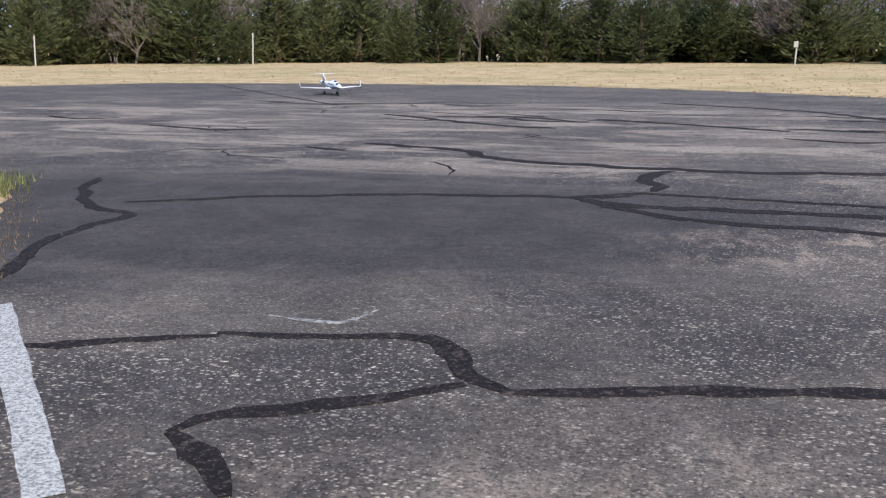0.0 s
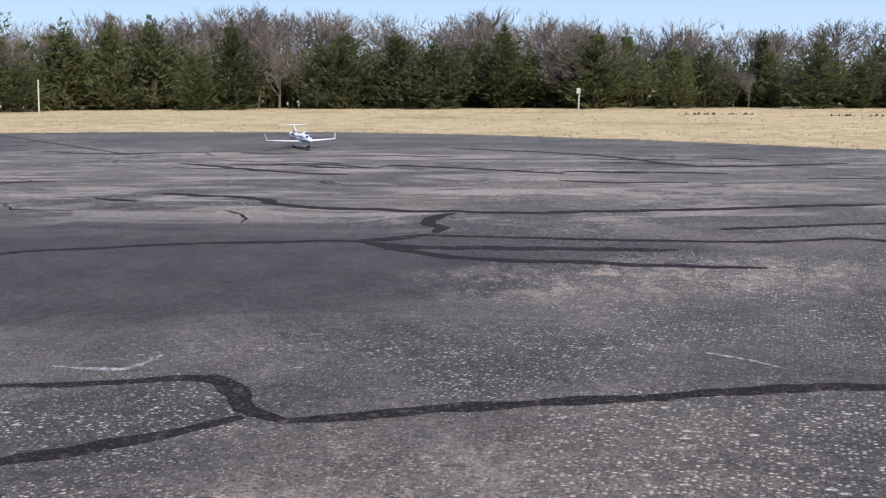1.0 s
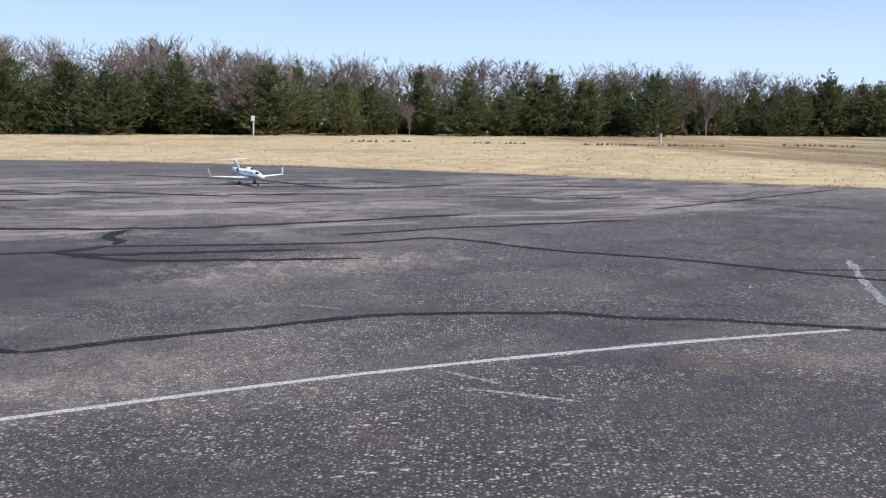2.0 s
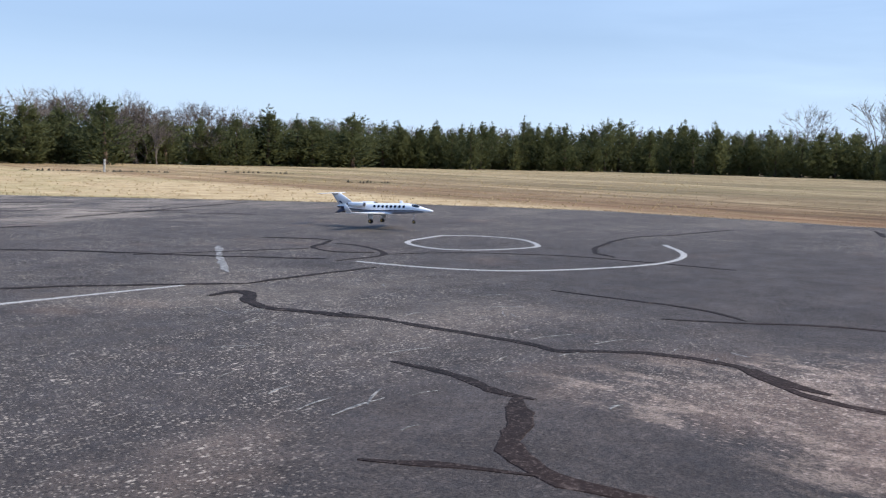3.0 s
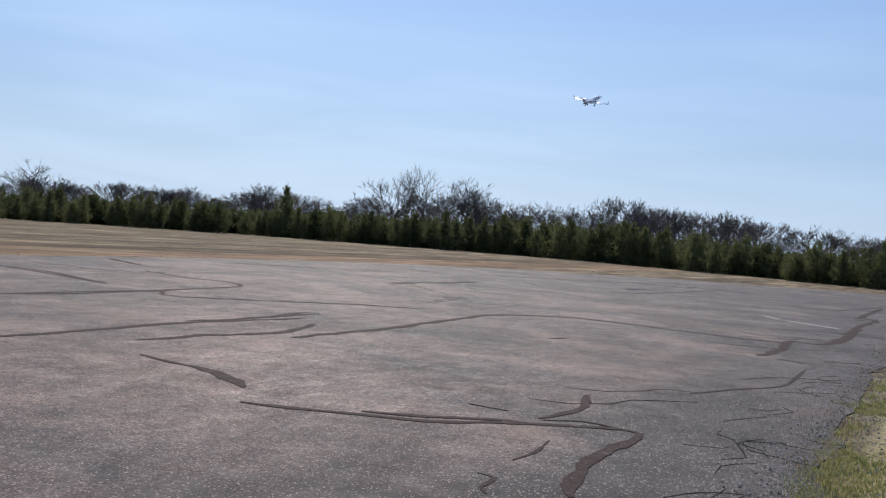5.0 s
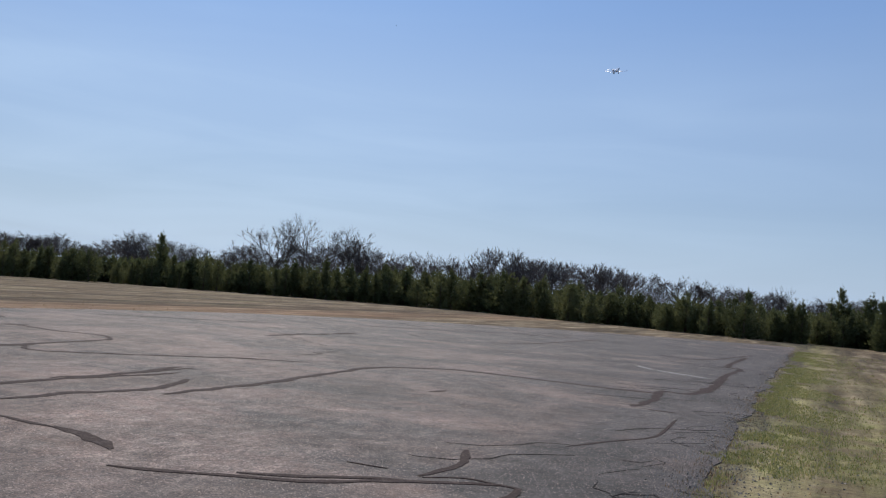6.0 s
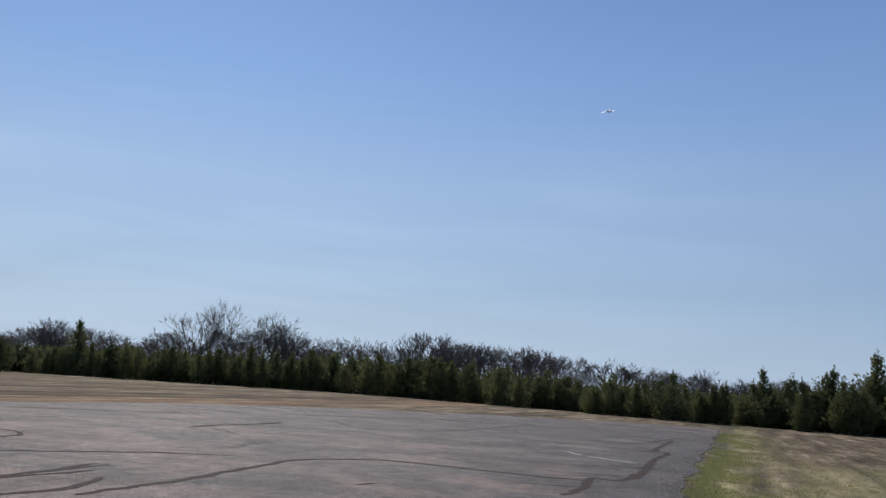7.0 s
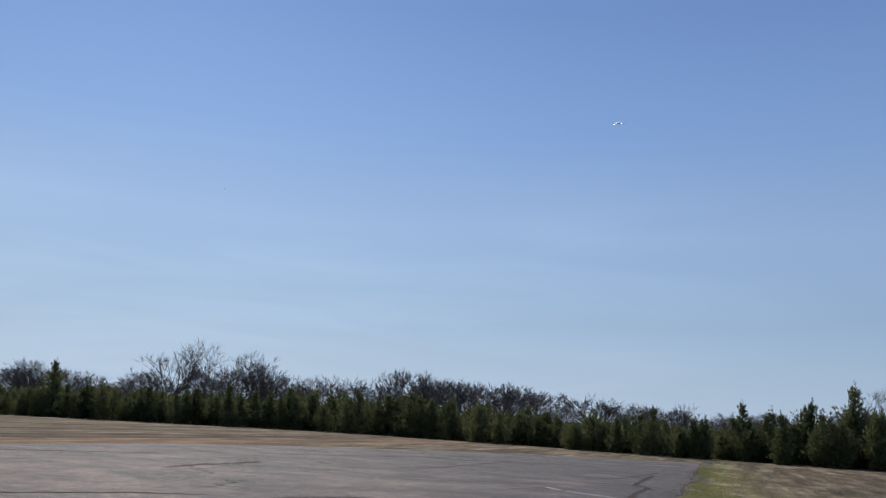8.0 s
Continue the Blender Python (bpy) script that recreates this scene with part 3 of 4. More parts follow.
seal(0.15, [(6.18, 1.52), (5.99, 1.50), (5.62, 1.44), (5.40, 1.41)])
seal(0.12, [(6.22, 1.52), (5.97, 1.42), (5.57, 1.17), (5.26, 0.97), (5.00, 0.88)])
seal(0.10, [(4.93, 1.57), (4.91, 1.30), (4.89, 1.02), (4.94, 0.86), (5.00, 0.61), (5.00, 0.28), (5.05, 0.02), (5.18, -0.27), (5.44, -0.49), (5.55, -0.68), (5.51, -0.87), (5.64, -1.07), (5.77, -1.25), (6.07, -1.44), (6.46, -1.59)])
seal(0.11, [(4.85, 0.97), (4.65, 0.88), (4.43, 0.81)])
seal(0.03, [(4.73, 0.41), (4.52, 0.34), (4.40, 0.33)])
seal(0.12, [(18.24, 2.85), (18.08, 2.52), (15.97, 1.70), (14.69, 1.15), (14.11, 0.04), (13.34, -0.19), (12.83, -1.10), (12.50, -1.76), (11.86, -2.17), (11.41, -2.79), (10.58, -3.05), (9.92, -3.48)])
seal(0.17, [(18.80, 6.50), (18.31, 5.84), (16.50, 4.78)])
seal(0.11, [(8.94, 3.20), (8.97, 2.22), (8.95, 1.19), (9.05, 0.15), (9.37, -0.42), (9.52, -1.18)])
seal(0.16, [(9.46, -0.67), (9.45, -1.10), (9.79, -1.50), (10.26, -2.02), (10.73, -3.11), (11.13, -3.72), (11.47, -4.36), (12.21, -4.82)])
seal(0.12, [(9.11, -1.30), (9.67, -1.53), (10.07, -1.78)])
seal(0.12, [(12.09, -2.20), (12.02, -3.49), (12.06, -4.50), (12.47, -4.90), (12.74, -5.63), (13.35, -5.61), (13.88, -6.22), (13.99, -6.99)])
seal(0.17, [(11.64, -4.42), (12.20, -4.92), (12.67, -5.58)])
seal(0.14, [(22.37, -7.60), (21.10, -7.86), (18.99, -8.24), (16.67, -8.20), (14.86, -8.45)])
seal(0.09, [(9.18, -1.55), (9.22, -2.68), (9.36, -3.94), (9.56, -5.44), (9.80, -7.24), (9.89, -9.23), (9.99, -11.61), (10.11, -14.02)])
seal(0.05, [(8.34, -2.95), (8.37, -3.76), (8.39, -4.78)])
seal(0.10, [(13.52, -3.92), (13.74, -5.78), (14.46, -8.45), (14.42, -10.64), (14.45, -12.03), (14.54, -14.68), (14.93, -17.17)])
seal(0.14, [(23.46, -15.05), (21.71, -15.24), (18.17, -14.77), (15.95, -14.23)])
seal(0.17, [(23.84, -21.27), (21.34, -20.26)])
seal(0.10, [(19.13, -18.43), (17.12, -18.01), (16.01, -18.21), (14.92, -17.20), (14.45, -14.62), (13.43, -13.71), (12.31, -14.81), (11.29, -16.28), (9.82, -17.51)])
seal(0.15, [(14.40, -10.63), (14.19, -11.86), (14.30, -13.21), (14.45, -14.62)])
seal(0.12, [(9.75, -7.32), (9.86, -8.63), (10.00, -10.26), (9.78, -12.28), (9.74, -13.12)])
seal(0.15, [(8.83, -8.54), (8.80, -9.59), (8.59, -11.10), (9.06, -12.47)])
seal(0.15, [(8.10, -10.68), (8.11, -11.85), (8.15, -13.52), (8.43, -15.99), (8.51, -18.12), (7.57, -19.58), (6.61, -19.80), (4.47, -19.53), (3.05, -19.58)])
seal(0.09, [(7.91, -7.77), (7.39, -7.69), (6.97, -7.64)])
seal(0.17, [(7.08, -7.67), (6.58, -7.57), (6.19, -7.31), (5.85, -7.14)])
seal(0.09, [(5.38, -6.56), (4.91, -6.72), (4.36, -6.95), (3.83, -7.20), (3.39, -7.63), (2.91, -8.02), (2.48, -8.28), (2.28, -8.21)])
seal(0.09, [(4.45, -7.08), (3.93, -7.37), (3.49, -7.72), (3.17, -7.86)])
seal(0.09, [(3.37, -9.84), (3.20, -9.24), (3.13, -8.70), (3.23, -8.12)])
seal(0.11, [(2.30, -8.26), (2.27, -7.66), (2.28, -7.00), (2.19, -6.44), (1.99, -5.83)])
seal(0.05, [(3.15, -8.07), (2.83, -8.35), (2.42, -8.25)])
seal(0.06, [(4.00, -8.25), (3.57, -8.23)])
seal(0.05, [(2.72, -5.94), (2.58, -5.91), (2.54, -5.64), (2.45, -5.52)])
seal(0.04, [(2.71, -6.46), (2.70, -6.85), (2.77, -7.33)])
seal(0.12, [(20.76, -15.16), (19.14, -15.21), (16.26, -14.41)])
seal(0.17, [(24.37, -21.62), (21.79, -20.55)])
seal(0.15, [(15.57, -24.95), (15.24, -26.84), (15.43, -30.42)])
seal(0.05, [(2.60, -11.05), (2.28, -11.93), (1.91, -12.81), (1.90, -14.12), (1.95, -15.22)])
seal(0.17, [(2.85, -16.41), (2.78, -18.12), (2.95, -20.28), (2.42, -20.30), (2.17, -22.28), (2.40, -27.56), (2.31, -31.81), (2.81, -33.12), (2.87, -41.80)])
seal(0.20, [(2.32, -20.95), (2.21, -23.41), (2.37, -27.61)])
seal(0.09, [(2.55, -16.28), (2.11, -16.22)])
seal(0.12, [(13.21, -13.78), (11.94, -15.31), (10.77, -17.00)])
seal(0.14, [(10.14, -10.71), (10.04, -12.06), (10.33, -14.00)])
seal(0.14, [(14.99, -23.98), (15.25, -25.98), (15.15, -29.93)])
seal(0.14, [(11.28, -33.27), (10.39, -35.33), (10.14, -47.31)])
seal(0.14, [(18.32, -36.05), (16.17, -39.57), (13.57, -44.91)])
seal(0.14, [(23.01, -25.78), (21.34, -28.38), (19.45, -31.70)])
seal(0.12, [(5.58, -36.47), (3.89, -36.40), (2.84, -44.85)])
seal(0.10, [(5.96, -14.86), (5.84, -15.32)])
seal(0.10, [(-1.36, 10.54), (-0.80, 10.71), (-0.20, 10.87), (0.50, 10.99), (1.20, 11.16), (1.75, 11.21), (2.60, 11.09), (3.40, 10.84), (4.00, 10.48), (4.60, 10.28), (6.12, 9.38)])
seal(0.10, [(-1.20, 16.44), (0.00, 16.27), (1.20, 16.11), (2.40, 16.01), (3.60, 16.19), (4.80, 14.65), (6.00, 13.57), (7.20, 12.08), (8.40, 10.72)])
stripe(0.13, [(-4.60, 11.24), (-3.34, 9.88), (-2.69, 9.18)])
stripe(0.09, [(8.55, 10.26), (8.91, 9.11), (9.54, 8.31), (10.68, 7.80), (12.12, 7.58), (13.49, 8.00), (14.70, 9.03)])
stripe(0.09, [(12.62, 12.43), (11.19, 11.90), (10.75, 11.00), (11.04, 10.39), (11.89, 10.11), (12.58, 10.21), (13.25, 11.09), (13.15, 11.88), (12.62, 12.43)])
stripe(0.08, [(4.91, -28.16), (4.35, -27.27)])
stripe(0.08, [(4.15, -27.04), (2.67, -25.89)])
stripe(0.06, [(-2.00, 8.69), (-1.20, 8.89), (-0.40, 9.06), (0.40, 9.22), (1.20, 9.35), (2.00, 9.45), (2.80, 9.53), (3.60, 9.59), (4.30, 9.63), (5.00, 9.65), (5.50, 9.66)])
scuff(0.04, [(1.71, 8.83), (2.10, 8.55), (2.39, 8.33)])
scuff(0.03, [(2.60, 9.42), (3.40, 9.62), (4.30, 9.66)])
scuff(0.05, [(-2.93, 11.44), (-2.46, 11.39), (-2.34, 11.69)])
scuff(0.05, [(0.99, 11.85), (1.22, 11.70), (1.37, 11.53)])
scuff(0.04, [(1.60, 9.38), (1.85, 9.07), (2.08, 8.75)])
scuff(0.09, [(8.20, 13.04), (7.22, 11.52), (6.52, 10.32)])


# ---- grass ----
def tufts(name, count, place, tall, material, label, seed, blades=4, wide=0.012):
    rng = random.Random(seed)
    verts, faces = [], []
    for _ in range(count):
        spot = place(rng)
        if spot is None:
            continue
        x, y = spot
        for _b in range(blades):
            a, h = rng.uniform(0, 6.283), tall * rng.uniform(0.5, 1.3)
            bx, by = x + rng.gauss(0, 0.05), y + rng.gauss(0, 0.05)
            dx, dy = math.cos(a), math.sin(a)
            ln = rng.uniform(0.1, 0.7) * h
            o = len(verts)
            verts += [(bx - dy * wide, by + dx * wide, -0.018), (bx + dy * wide, by - dx * wide, -0.018), (bx + dx * ln, by + dy * ln, -0.018 + h)]
            faces.append((o, o + 1, o + 2))
    return tagged(new(name, to_mesh(name, verts, faces, material)), label, "grass", kind="stuff")


def on_field(rng):
    a, r = radians(rng.uniform(-60, 62)), rng.uniform(22, 90)
    x, y = math.sin(a) * r, math.cos(a) * r
    return None if inside(x, y) else (x, y)


def on_south(rng):
    a, r = radians(rng.uniform(62, 200)), 8 + 80 * rng.random() ** 0.8
    x, y = math.sin(a) * r, math.cos(a) * r
    return None if inside(x, y, 0.3) else (x, y)


def on_rim(rng):
    i = rng.randrange(len(EDGE))
    a, b, t = EDGE[i], EDGE[(i + 1) % len(EDGE)], rng.random()
    return a[0] + (b[0] - a[0]) * t + rng.gauss(0, 0.15), a[1] + (b[1] - a[1]) * t + rng.gauss(0, 0.15)


def on_verge(rng):
    y = -5.5 - 52 * rng.random() ** 1.7
    near = rng.random() < 0.62
    x = 1.0 - 0.007 * (y + 10) - 0.10 - (rng.expovariate(1.1) if near else rng.uniform(0, 9))
    if noise.noise(Vector((x * 0.6, y * 0.35, 2))) + 0.5 * noise.noise(Vector((x * 2.3, y * 1.3, 6))) < (-0.12 if near else 0.30):
        return None
    return x + 0.32 * noise.noise(Vector((y * 0.7, 0, 0))) + 0.18 * noise.noise(Vector((y * 2.7, 4, 0))), y


tufts("dry_grass", 12000, on_field, 0.05, STRAW, "short dry straw-coloured grass over the field", 3, 3, 0.02)
tufts("brown_grass", 22000, on_south, 0.03, BROWN, "short brown winter grass over the field", 8, 3, 0.014)
tufts("rim_grass", 5000, on_rim, 0.05, BROWN, "dry brown grass growing over the asphalt's rim", 4, 4, 0.006)
tufts("verge_grass", 42000, on_verge, 0.04, GREEN, "patchy yellow-green grass along the runway edge", 5, 3, 0.008)


def build_gravel():
    """Crumbled asphalt and pebbles along the runway's near rim."""
    rng = random.Random(9)
    verts, faces = [], []
    for _ in range(15000):
        y = -4.5 - 46 * rng.random() ** 1.8
        x = 1.12 - 0.007 * (y + 10) - rng.expovariate(2.6) + rng.gauss(0, 0.22) + 0.25 * noise.noise(Vector((y * 0.6, 9, 0)))
        s = rng.uniform(0.004, 0.010) * rng.choice([0.7, 1, 1, 1.8])
        o, z = len(verts), 0.002 if inside(x, y) else -0.010
        for k in range(4):
            t = 6.283 * (k + rng.random() * 0.6) / 4
            verts.append((x + math.cos(t) * s * rng.uniform(0.7, 1.3), y + math.sin(t) * s * rng.uniform(0.7, 1.3), z - 0.003))
        verts.append((x + rng.gauss(0, s * 0.2), y + rng.gauss(0, s * 0.2), z + s * rng.uniform(0.5, 0.9)))
        faces += [(o + k, o + (k + 1) % 4, o + 4) for k in range(4)]
    tagged(new("edge_gravel", to_mesh("edge_gravel", verts, faces, GRAVEL)), "loose grey crumbs of asphalt along the runway rim", "gravel", kind="stuff")


build_gravel()


def open_crack(rng, x, y, turn, length, wide=0.6):
    pts, a = [(x, y)], turn
    while length > 0:
        step = rng.uniform(0.10, 0.35)
        a += rng.gauss(0, 0.9)
        a = turn + (a - turn) * 0.7
        x, y, length = x + math.cos(a) * step, y + math.sin(a) * step, length - step
        pts.append((x, y))
    ribbon("open_crack", pts, rng.uniform(0.012, 0.026) * wide, 0.003, 0.003, GAP, runway, 0.6, 0.8, True, False)


rng_c = random.Random(23)
for k in range(20):
    open_crack(rng_c, rng_c.uniform(1.4, 2.6), -9 - 24 * rng_c.random() ** 1.3, rng_c.choice([1.1, 1.7, 2.2, 0.2, 4.6]), rng_c.uniform(0.8, 2.6))
for k in range(30):
    open_crack(rng_c, rng_c.uniform(1.05, 1.6), -6.3 - 12 * rng_c.random() ** 1.3, rng_c.choice([1.5, 1.6, 1.8, 1.7, 2.9]), rng_c.uniform(0.3, 0.9), 0.4)
# pale scratches north-east of the camera
for k in range(34):
    sx, sy, sa = rng_c.uniform(3.2, 7.5), rng_c.uniform(3.6, 8.4), rng_c.gauss(0.25, 0.5)
    sl = rng_c.uniform(0.12, 0.5)
    ribbon("scratch", [(sx, sy), (sx + math.cos(sa) * sl * 0.5, sy + math.sin(sa) * sl * 0.5 + 0.02), (sx + math.cos(sa) * sl, sy + math.sin(sa) * sl)], rng_c.uniform(0.012, 0.03), 0.0025, 0.002, SCUFF, runway, 0.6, 0.5)
# short old seals far up the strip
for k in range(30):
    sx, sy, sl = rng_c.uniform(-16, 12), rng_c.uniform(20, 36), rng_c.uniform(0.8, 3.4)
    if inside(sx, sy) and inside(sx + sl, sy - 0.3 * sl):
        seal(rng_c.uniform(0.07, 0.2), [(sx, sy), (sx + sl * 0.4, sy - sl * rng_c.uniform(0.0, 0.25)), (sx + sl * 0.7, sy - sl * rng_c.uniform(0.1, 0.35)), (sx + sl, sy - sl * rng_c.uniform(0.1, 0.5))])
# hairlines on the far half, most of them running along the strip
for k in range(16):
    open_crack(rng_c, rng_c.uniform(9, 23), rng_c.uniform(-60, -6), rng_c.choice([1.4, 1.7, 0.3, 2.8]), rng_c.uniform(2.0, 6.0), 1.5)
for k in range(18):
    open_crack(rng_c, rng_c.uniform(-12, 12), rng_c.uniform(18, 30), rng_c.choice([-0.3, 0.2, 0.0, 0.5]), rng_c.uniform(1.0, 3.5), 1.5)


def on_corner(rng):
    return -8.35 + rng.gauss(0, 0.3), 14.6 + rng.gauss(0, 0.55)


tufts("grass_clump", 700, on_corner, 0.15, CLUMP, "green grass clump at the asphalt corner", 6, 4, 0.012)


# ---- trees ----
def prism(verts, faces, a, b, ra, rb, n=3):
    d = (b - a)
    side = d.orthogonal().normalized()
    up = d.normalized().cross(side)
    o = len(verts)
    for c, r in ((a, ra), (b, rb)):
        for k in range(n):
            t = 6.2832 * k / n
            verts.append(c + (side * math.cos(t) + up * math.sin(t)) * r)
    for k in range(n):
        faces.append((o + k, o + (k + 1) % n, o + n + (k + 1) % n, o + n + k))


def cedar_meshes(seed, tops=1, slim=1.0):
    """Trunk and crown of a red cedar one metre tall: upswept boughs of small sprays, ragged outline, dark gaps."""
    rng = random.Random(seed)
    tv, tf, cv, cf = [], [], [], []
    prism(tv, tf, Vector((0, 0, -0.02)), Vector((0.01, 0, 0.5)), 0.030, 0.018, 6)
    prism(tv, tf, Vector((0.01, 0, 0.5)), Vector((0, 0.01, 0.93)), 0.018, 0.004, 6)
    spires = [(rng.gauss(0, 0.13) * (k > 0), rng.gauss(0, 0.13) * (k > 0), 1.0 - 0.22 * k * rng.random()) for k in range(tops)]

    def spray(c, out, s):
        for _k in range(2):
            d = (out + Vector((rng.gauss(0, 0.4), rng.gauss(0, 0.4), rng.gauss(0, 0.3)))).normalized()
            w = d.orthogonal().normalized()
            w.rotate(Matrix.Rotation(rng.uniform(0, 6.283), 3, d))
            o = len(cv)
            q = c + Vector((rng.gauss(0, 0.012), rng.gauss(0, 0.012), rng.gauss(0, 0.012)))
            cv.extend([q - d * s * 0.6, q + w * s * 0.30, q + d * s * 1.6, q - w * s * 0.30])
            cf.append((o, o + 1, o + 2, o + 3))

    for sx, sy, sh in spires:
        for _ in range(int(150 / tops ** 0.6)):
            z = rng.random() ** 1.3 * 0.95
            a = rng.uniform(0, 6.283)
            reach = (0.33 * slim * min(1.0, 0.70 + z * 2.2) * (1 - z) ** 0.95 + 0.014) * rng.choice([0.6, 0.8, 0.95, 1.0, 1.1, 1.45])
            rise = rng.uniform(0.35, 1.15) + 0.9 * z
            foot = Vector((sx * min(1, z * 2.5), sy * min(1, z * 2.5), z * sh))
            out = Vector((math.cos(a), math.sin(a), rise))
            for k in range(9):
                u = 0.35 + 0.65 * (k + rng.random()) / 9
                spread = 0.35 * reach * (1.1 - u)
                c = foot + out * (reach * u) + Vector((rng.gauss(0, spread), rng.gauss(0, spread), rng.gauss(0, spread * 0.7)))
                spray(c, out.normalized(), rng.uniform(0.020, 0.038) * (1.1 - 0.4 * z))
        # dense heart of the crown
        for _ in range(int(150 / tops)):
            z = rng.random() * 0.86
            a, q = rng.uniform(0, 6.283), rng.uniform(0.1, 0.62) * 0.33 * slim * (1 - z) ** 0.95
            spray(Vector((sx * min(1, z * 2.5) + math.cos(a) * q, sy * min(1, z * 2.5) + math.sin(a) * q, z * sh)), Vector((math.cos(a), math.sin(a), 0.6)), rng.uniform(0.045, 0.075) * (1.1 - 0.7 * z))
        for k in range(24):
            u = rng.uniform(0.84, 1.12)
            tip = Vector((sx + rng.gauss(0, 0.10 * (1.16 - u)), sy + rng.gauss(0, 0.10 * (1.16 - u)), sh * u))
            spray(tip, Vector((rng.gauss(0, 0.25), rng.gauss(0, 0.25), 1)), 0.025)
    return to_mesh("trunk", tv, tf, BARK), to_mesh("crown", cv, cf, CEDAR)


def bare_meshes(seed, spread=0.55, first=0.22, stems=1):
    """Trunk and leafless crown of a tree one metre tall: forking limbs down to fine twigs."""
    rng = random.Random(seed)
    tv, tf, cv, cf = [], [], [], []

    def grow(p, d, ln, r, depth):
        q = p + d * ln
        if depth >= 5:
            side = d.orthogonal().normalized() * r
            side.rotate(Matrix.Rotation(rng.uniform(0, 6.283), 3, d))
            o = len(cv)
            cv.extend([p - side, p + side, q])
            cf.append((o, o + 1, o + 2))
        else:
            prism(cv if depth or s else tv, cf if depth or s else tf, p, q, r, r * 0.68, 4 if depth < 2 else 3)
        if depth >= 6:
            return
        kids = 5 if depth == 0 else 3 if depth in (1, 4, 5) else 2
        kids += depth >= 2 and rng.random() < 0.5
        for _ in range(kids):
            wide = spread * (1.15 if depth == 0 else 0.75 if depth == 1 else 0.95)
            e = Vector((rng.gauss(0, wide), rng.gauss(0, wide), rng.gauss(0.05, 0.18)))
            nd = (d + e).normalized()
            nd = (nd + Vector((0, 0, 0.06))).normalized()
            start = p + d * ln * (1.0 if _ == 0 else rng.uniform(0.5, 1.0))
            grow(start, nd, ln * rng.uniform(0.70, 0.92), max(r * rng.uniform(0.50, 0.66), 0.0021), depth + 1)

    for s in range(stems):
        lean_ = Vector((rng.gauss(0, 0.10 + 0.25 * (stems > 1)), rng.gauss(0, 0.10 + 0.25 * (stems > 1)), 1)).normalized()
        grow(Vector((rng.gauss(0, 0.02 * s), rng.gauss(0, 0.02 * s), -0.01)), lean_, first * rng.uniform(0.85, 1.1), 0.022 / stems ** 0.6, 0)
    top = max(v.z for v in cv)
    for v in tv + cv:
        v /= top
    return to_mesh("trunk", tv, tf, TWIG), to_mesh("crown", cv, cf, TWIG)


def tree(name, meshes, label, category, group):
    root = tagged(new(name), label, category, group)
    part("trunk", meshes[0], root)
    part("crown", meshes[1], root)
    return root


def ring_radius(a):
    """Distance of the wood's edge by bearing in degrees."""
    return float(np.interp(a, [-60, -30, 0, 20, 40, 60, 80, 100, 120, 140, 158, 174, 186, 205], [88, 84, 76, 74, 86, 104, 96, 86, 90, 104, 104, 82, 78, 74]))


def cedar_height(a):
    """Height of the cedars in degrees above eye level, by bearing."""
    return float(np.interp(a, [-60, -30, -12, 0, 12, 22, 40, 62, 80, 100, 116, 130, 145, 152, 160, 166, 171, 178, 184, 190, 205], [3.2, 3.1, 2.7, 2.2, 1.75, 1.65, 1.6, 1.65, 1.35, 1.0, 0.65, 0.75, 0.95, 1.2, 1.35, 1.15, 0.85, 0.95, 1.5, 2.0, 2.4]))


CEDARS = [tree("cedar_tree", cedar_meshes(20 + k, 1 + k % 3, 0.80 + 0.16 * (k % 5)), "dense dark green cedar at the field's edge", "tree", "cedars round the field") for k in range(12)]
BARES = [tree("bare_tree", bare_meshes(50 + k, 0.40 + 0.06 * (k % 3), 0.20 + 0.04 * (k % 2)), "leafless grey-brown tree standing behind the cedars", "tree", "bare trees round the field") for k in range(7)]
SHRUBS = [tree("bare_shrub", bare_meshes(80 + k, 0.55, 0.16, 4), "leafless tangled brown shrub among the cedars", "shrub", "shrubs round the field") for k in range(4)]
used = set()


def plant(kinds, rng, a, r, h, wide=1.0, pick=None):
    src = kinds[rng.randrange(len(kinds)) if pick is None else pick]
    m = pose(math.sin(radians(a)) * r, math.cos(radians(a)) * r, -0.04, rng.gauss(0, 1.5), rng.gauss(0, 1.5), rng.uniform(0, 360)) @ Matrix.Diagonal((h * wide, h * wide, h, 1))
    if src in used:
        return copy_thing(src, m @ Matrix.Diagonal([1 / s for s in src.scale] + [1]))
    used.add(src)
    src.matrix_basis = m
    return src


def tall(a, r, degrees):
    """Height of a tree at that bearing and distance whose top stands so many degrees over eye level."""
    return math.tan(radians(degrees)) * r + 1.6


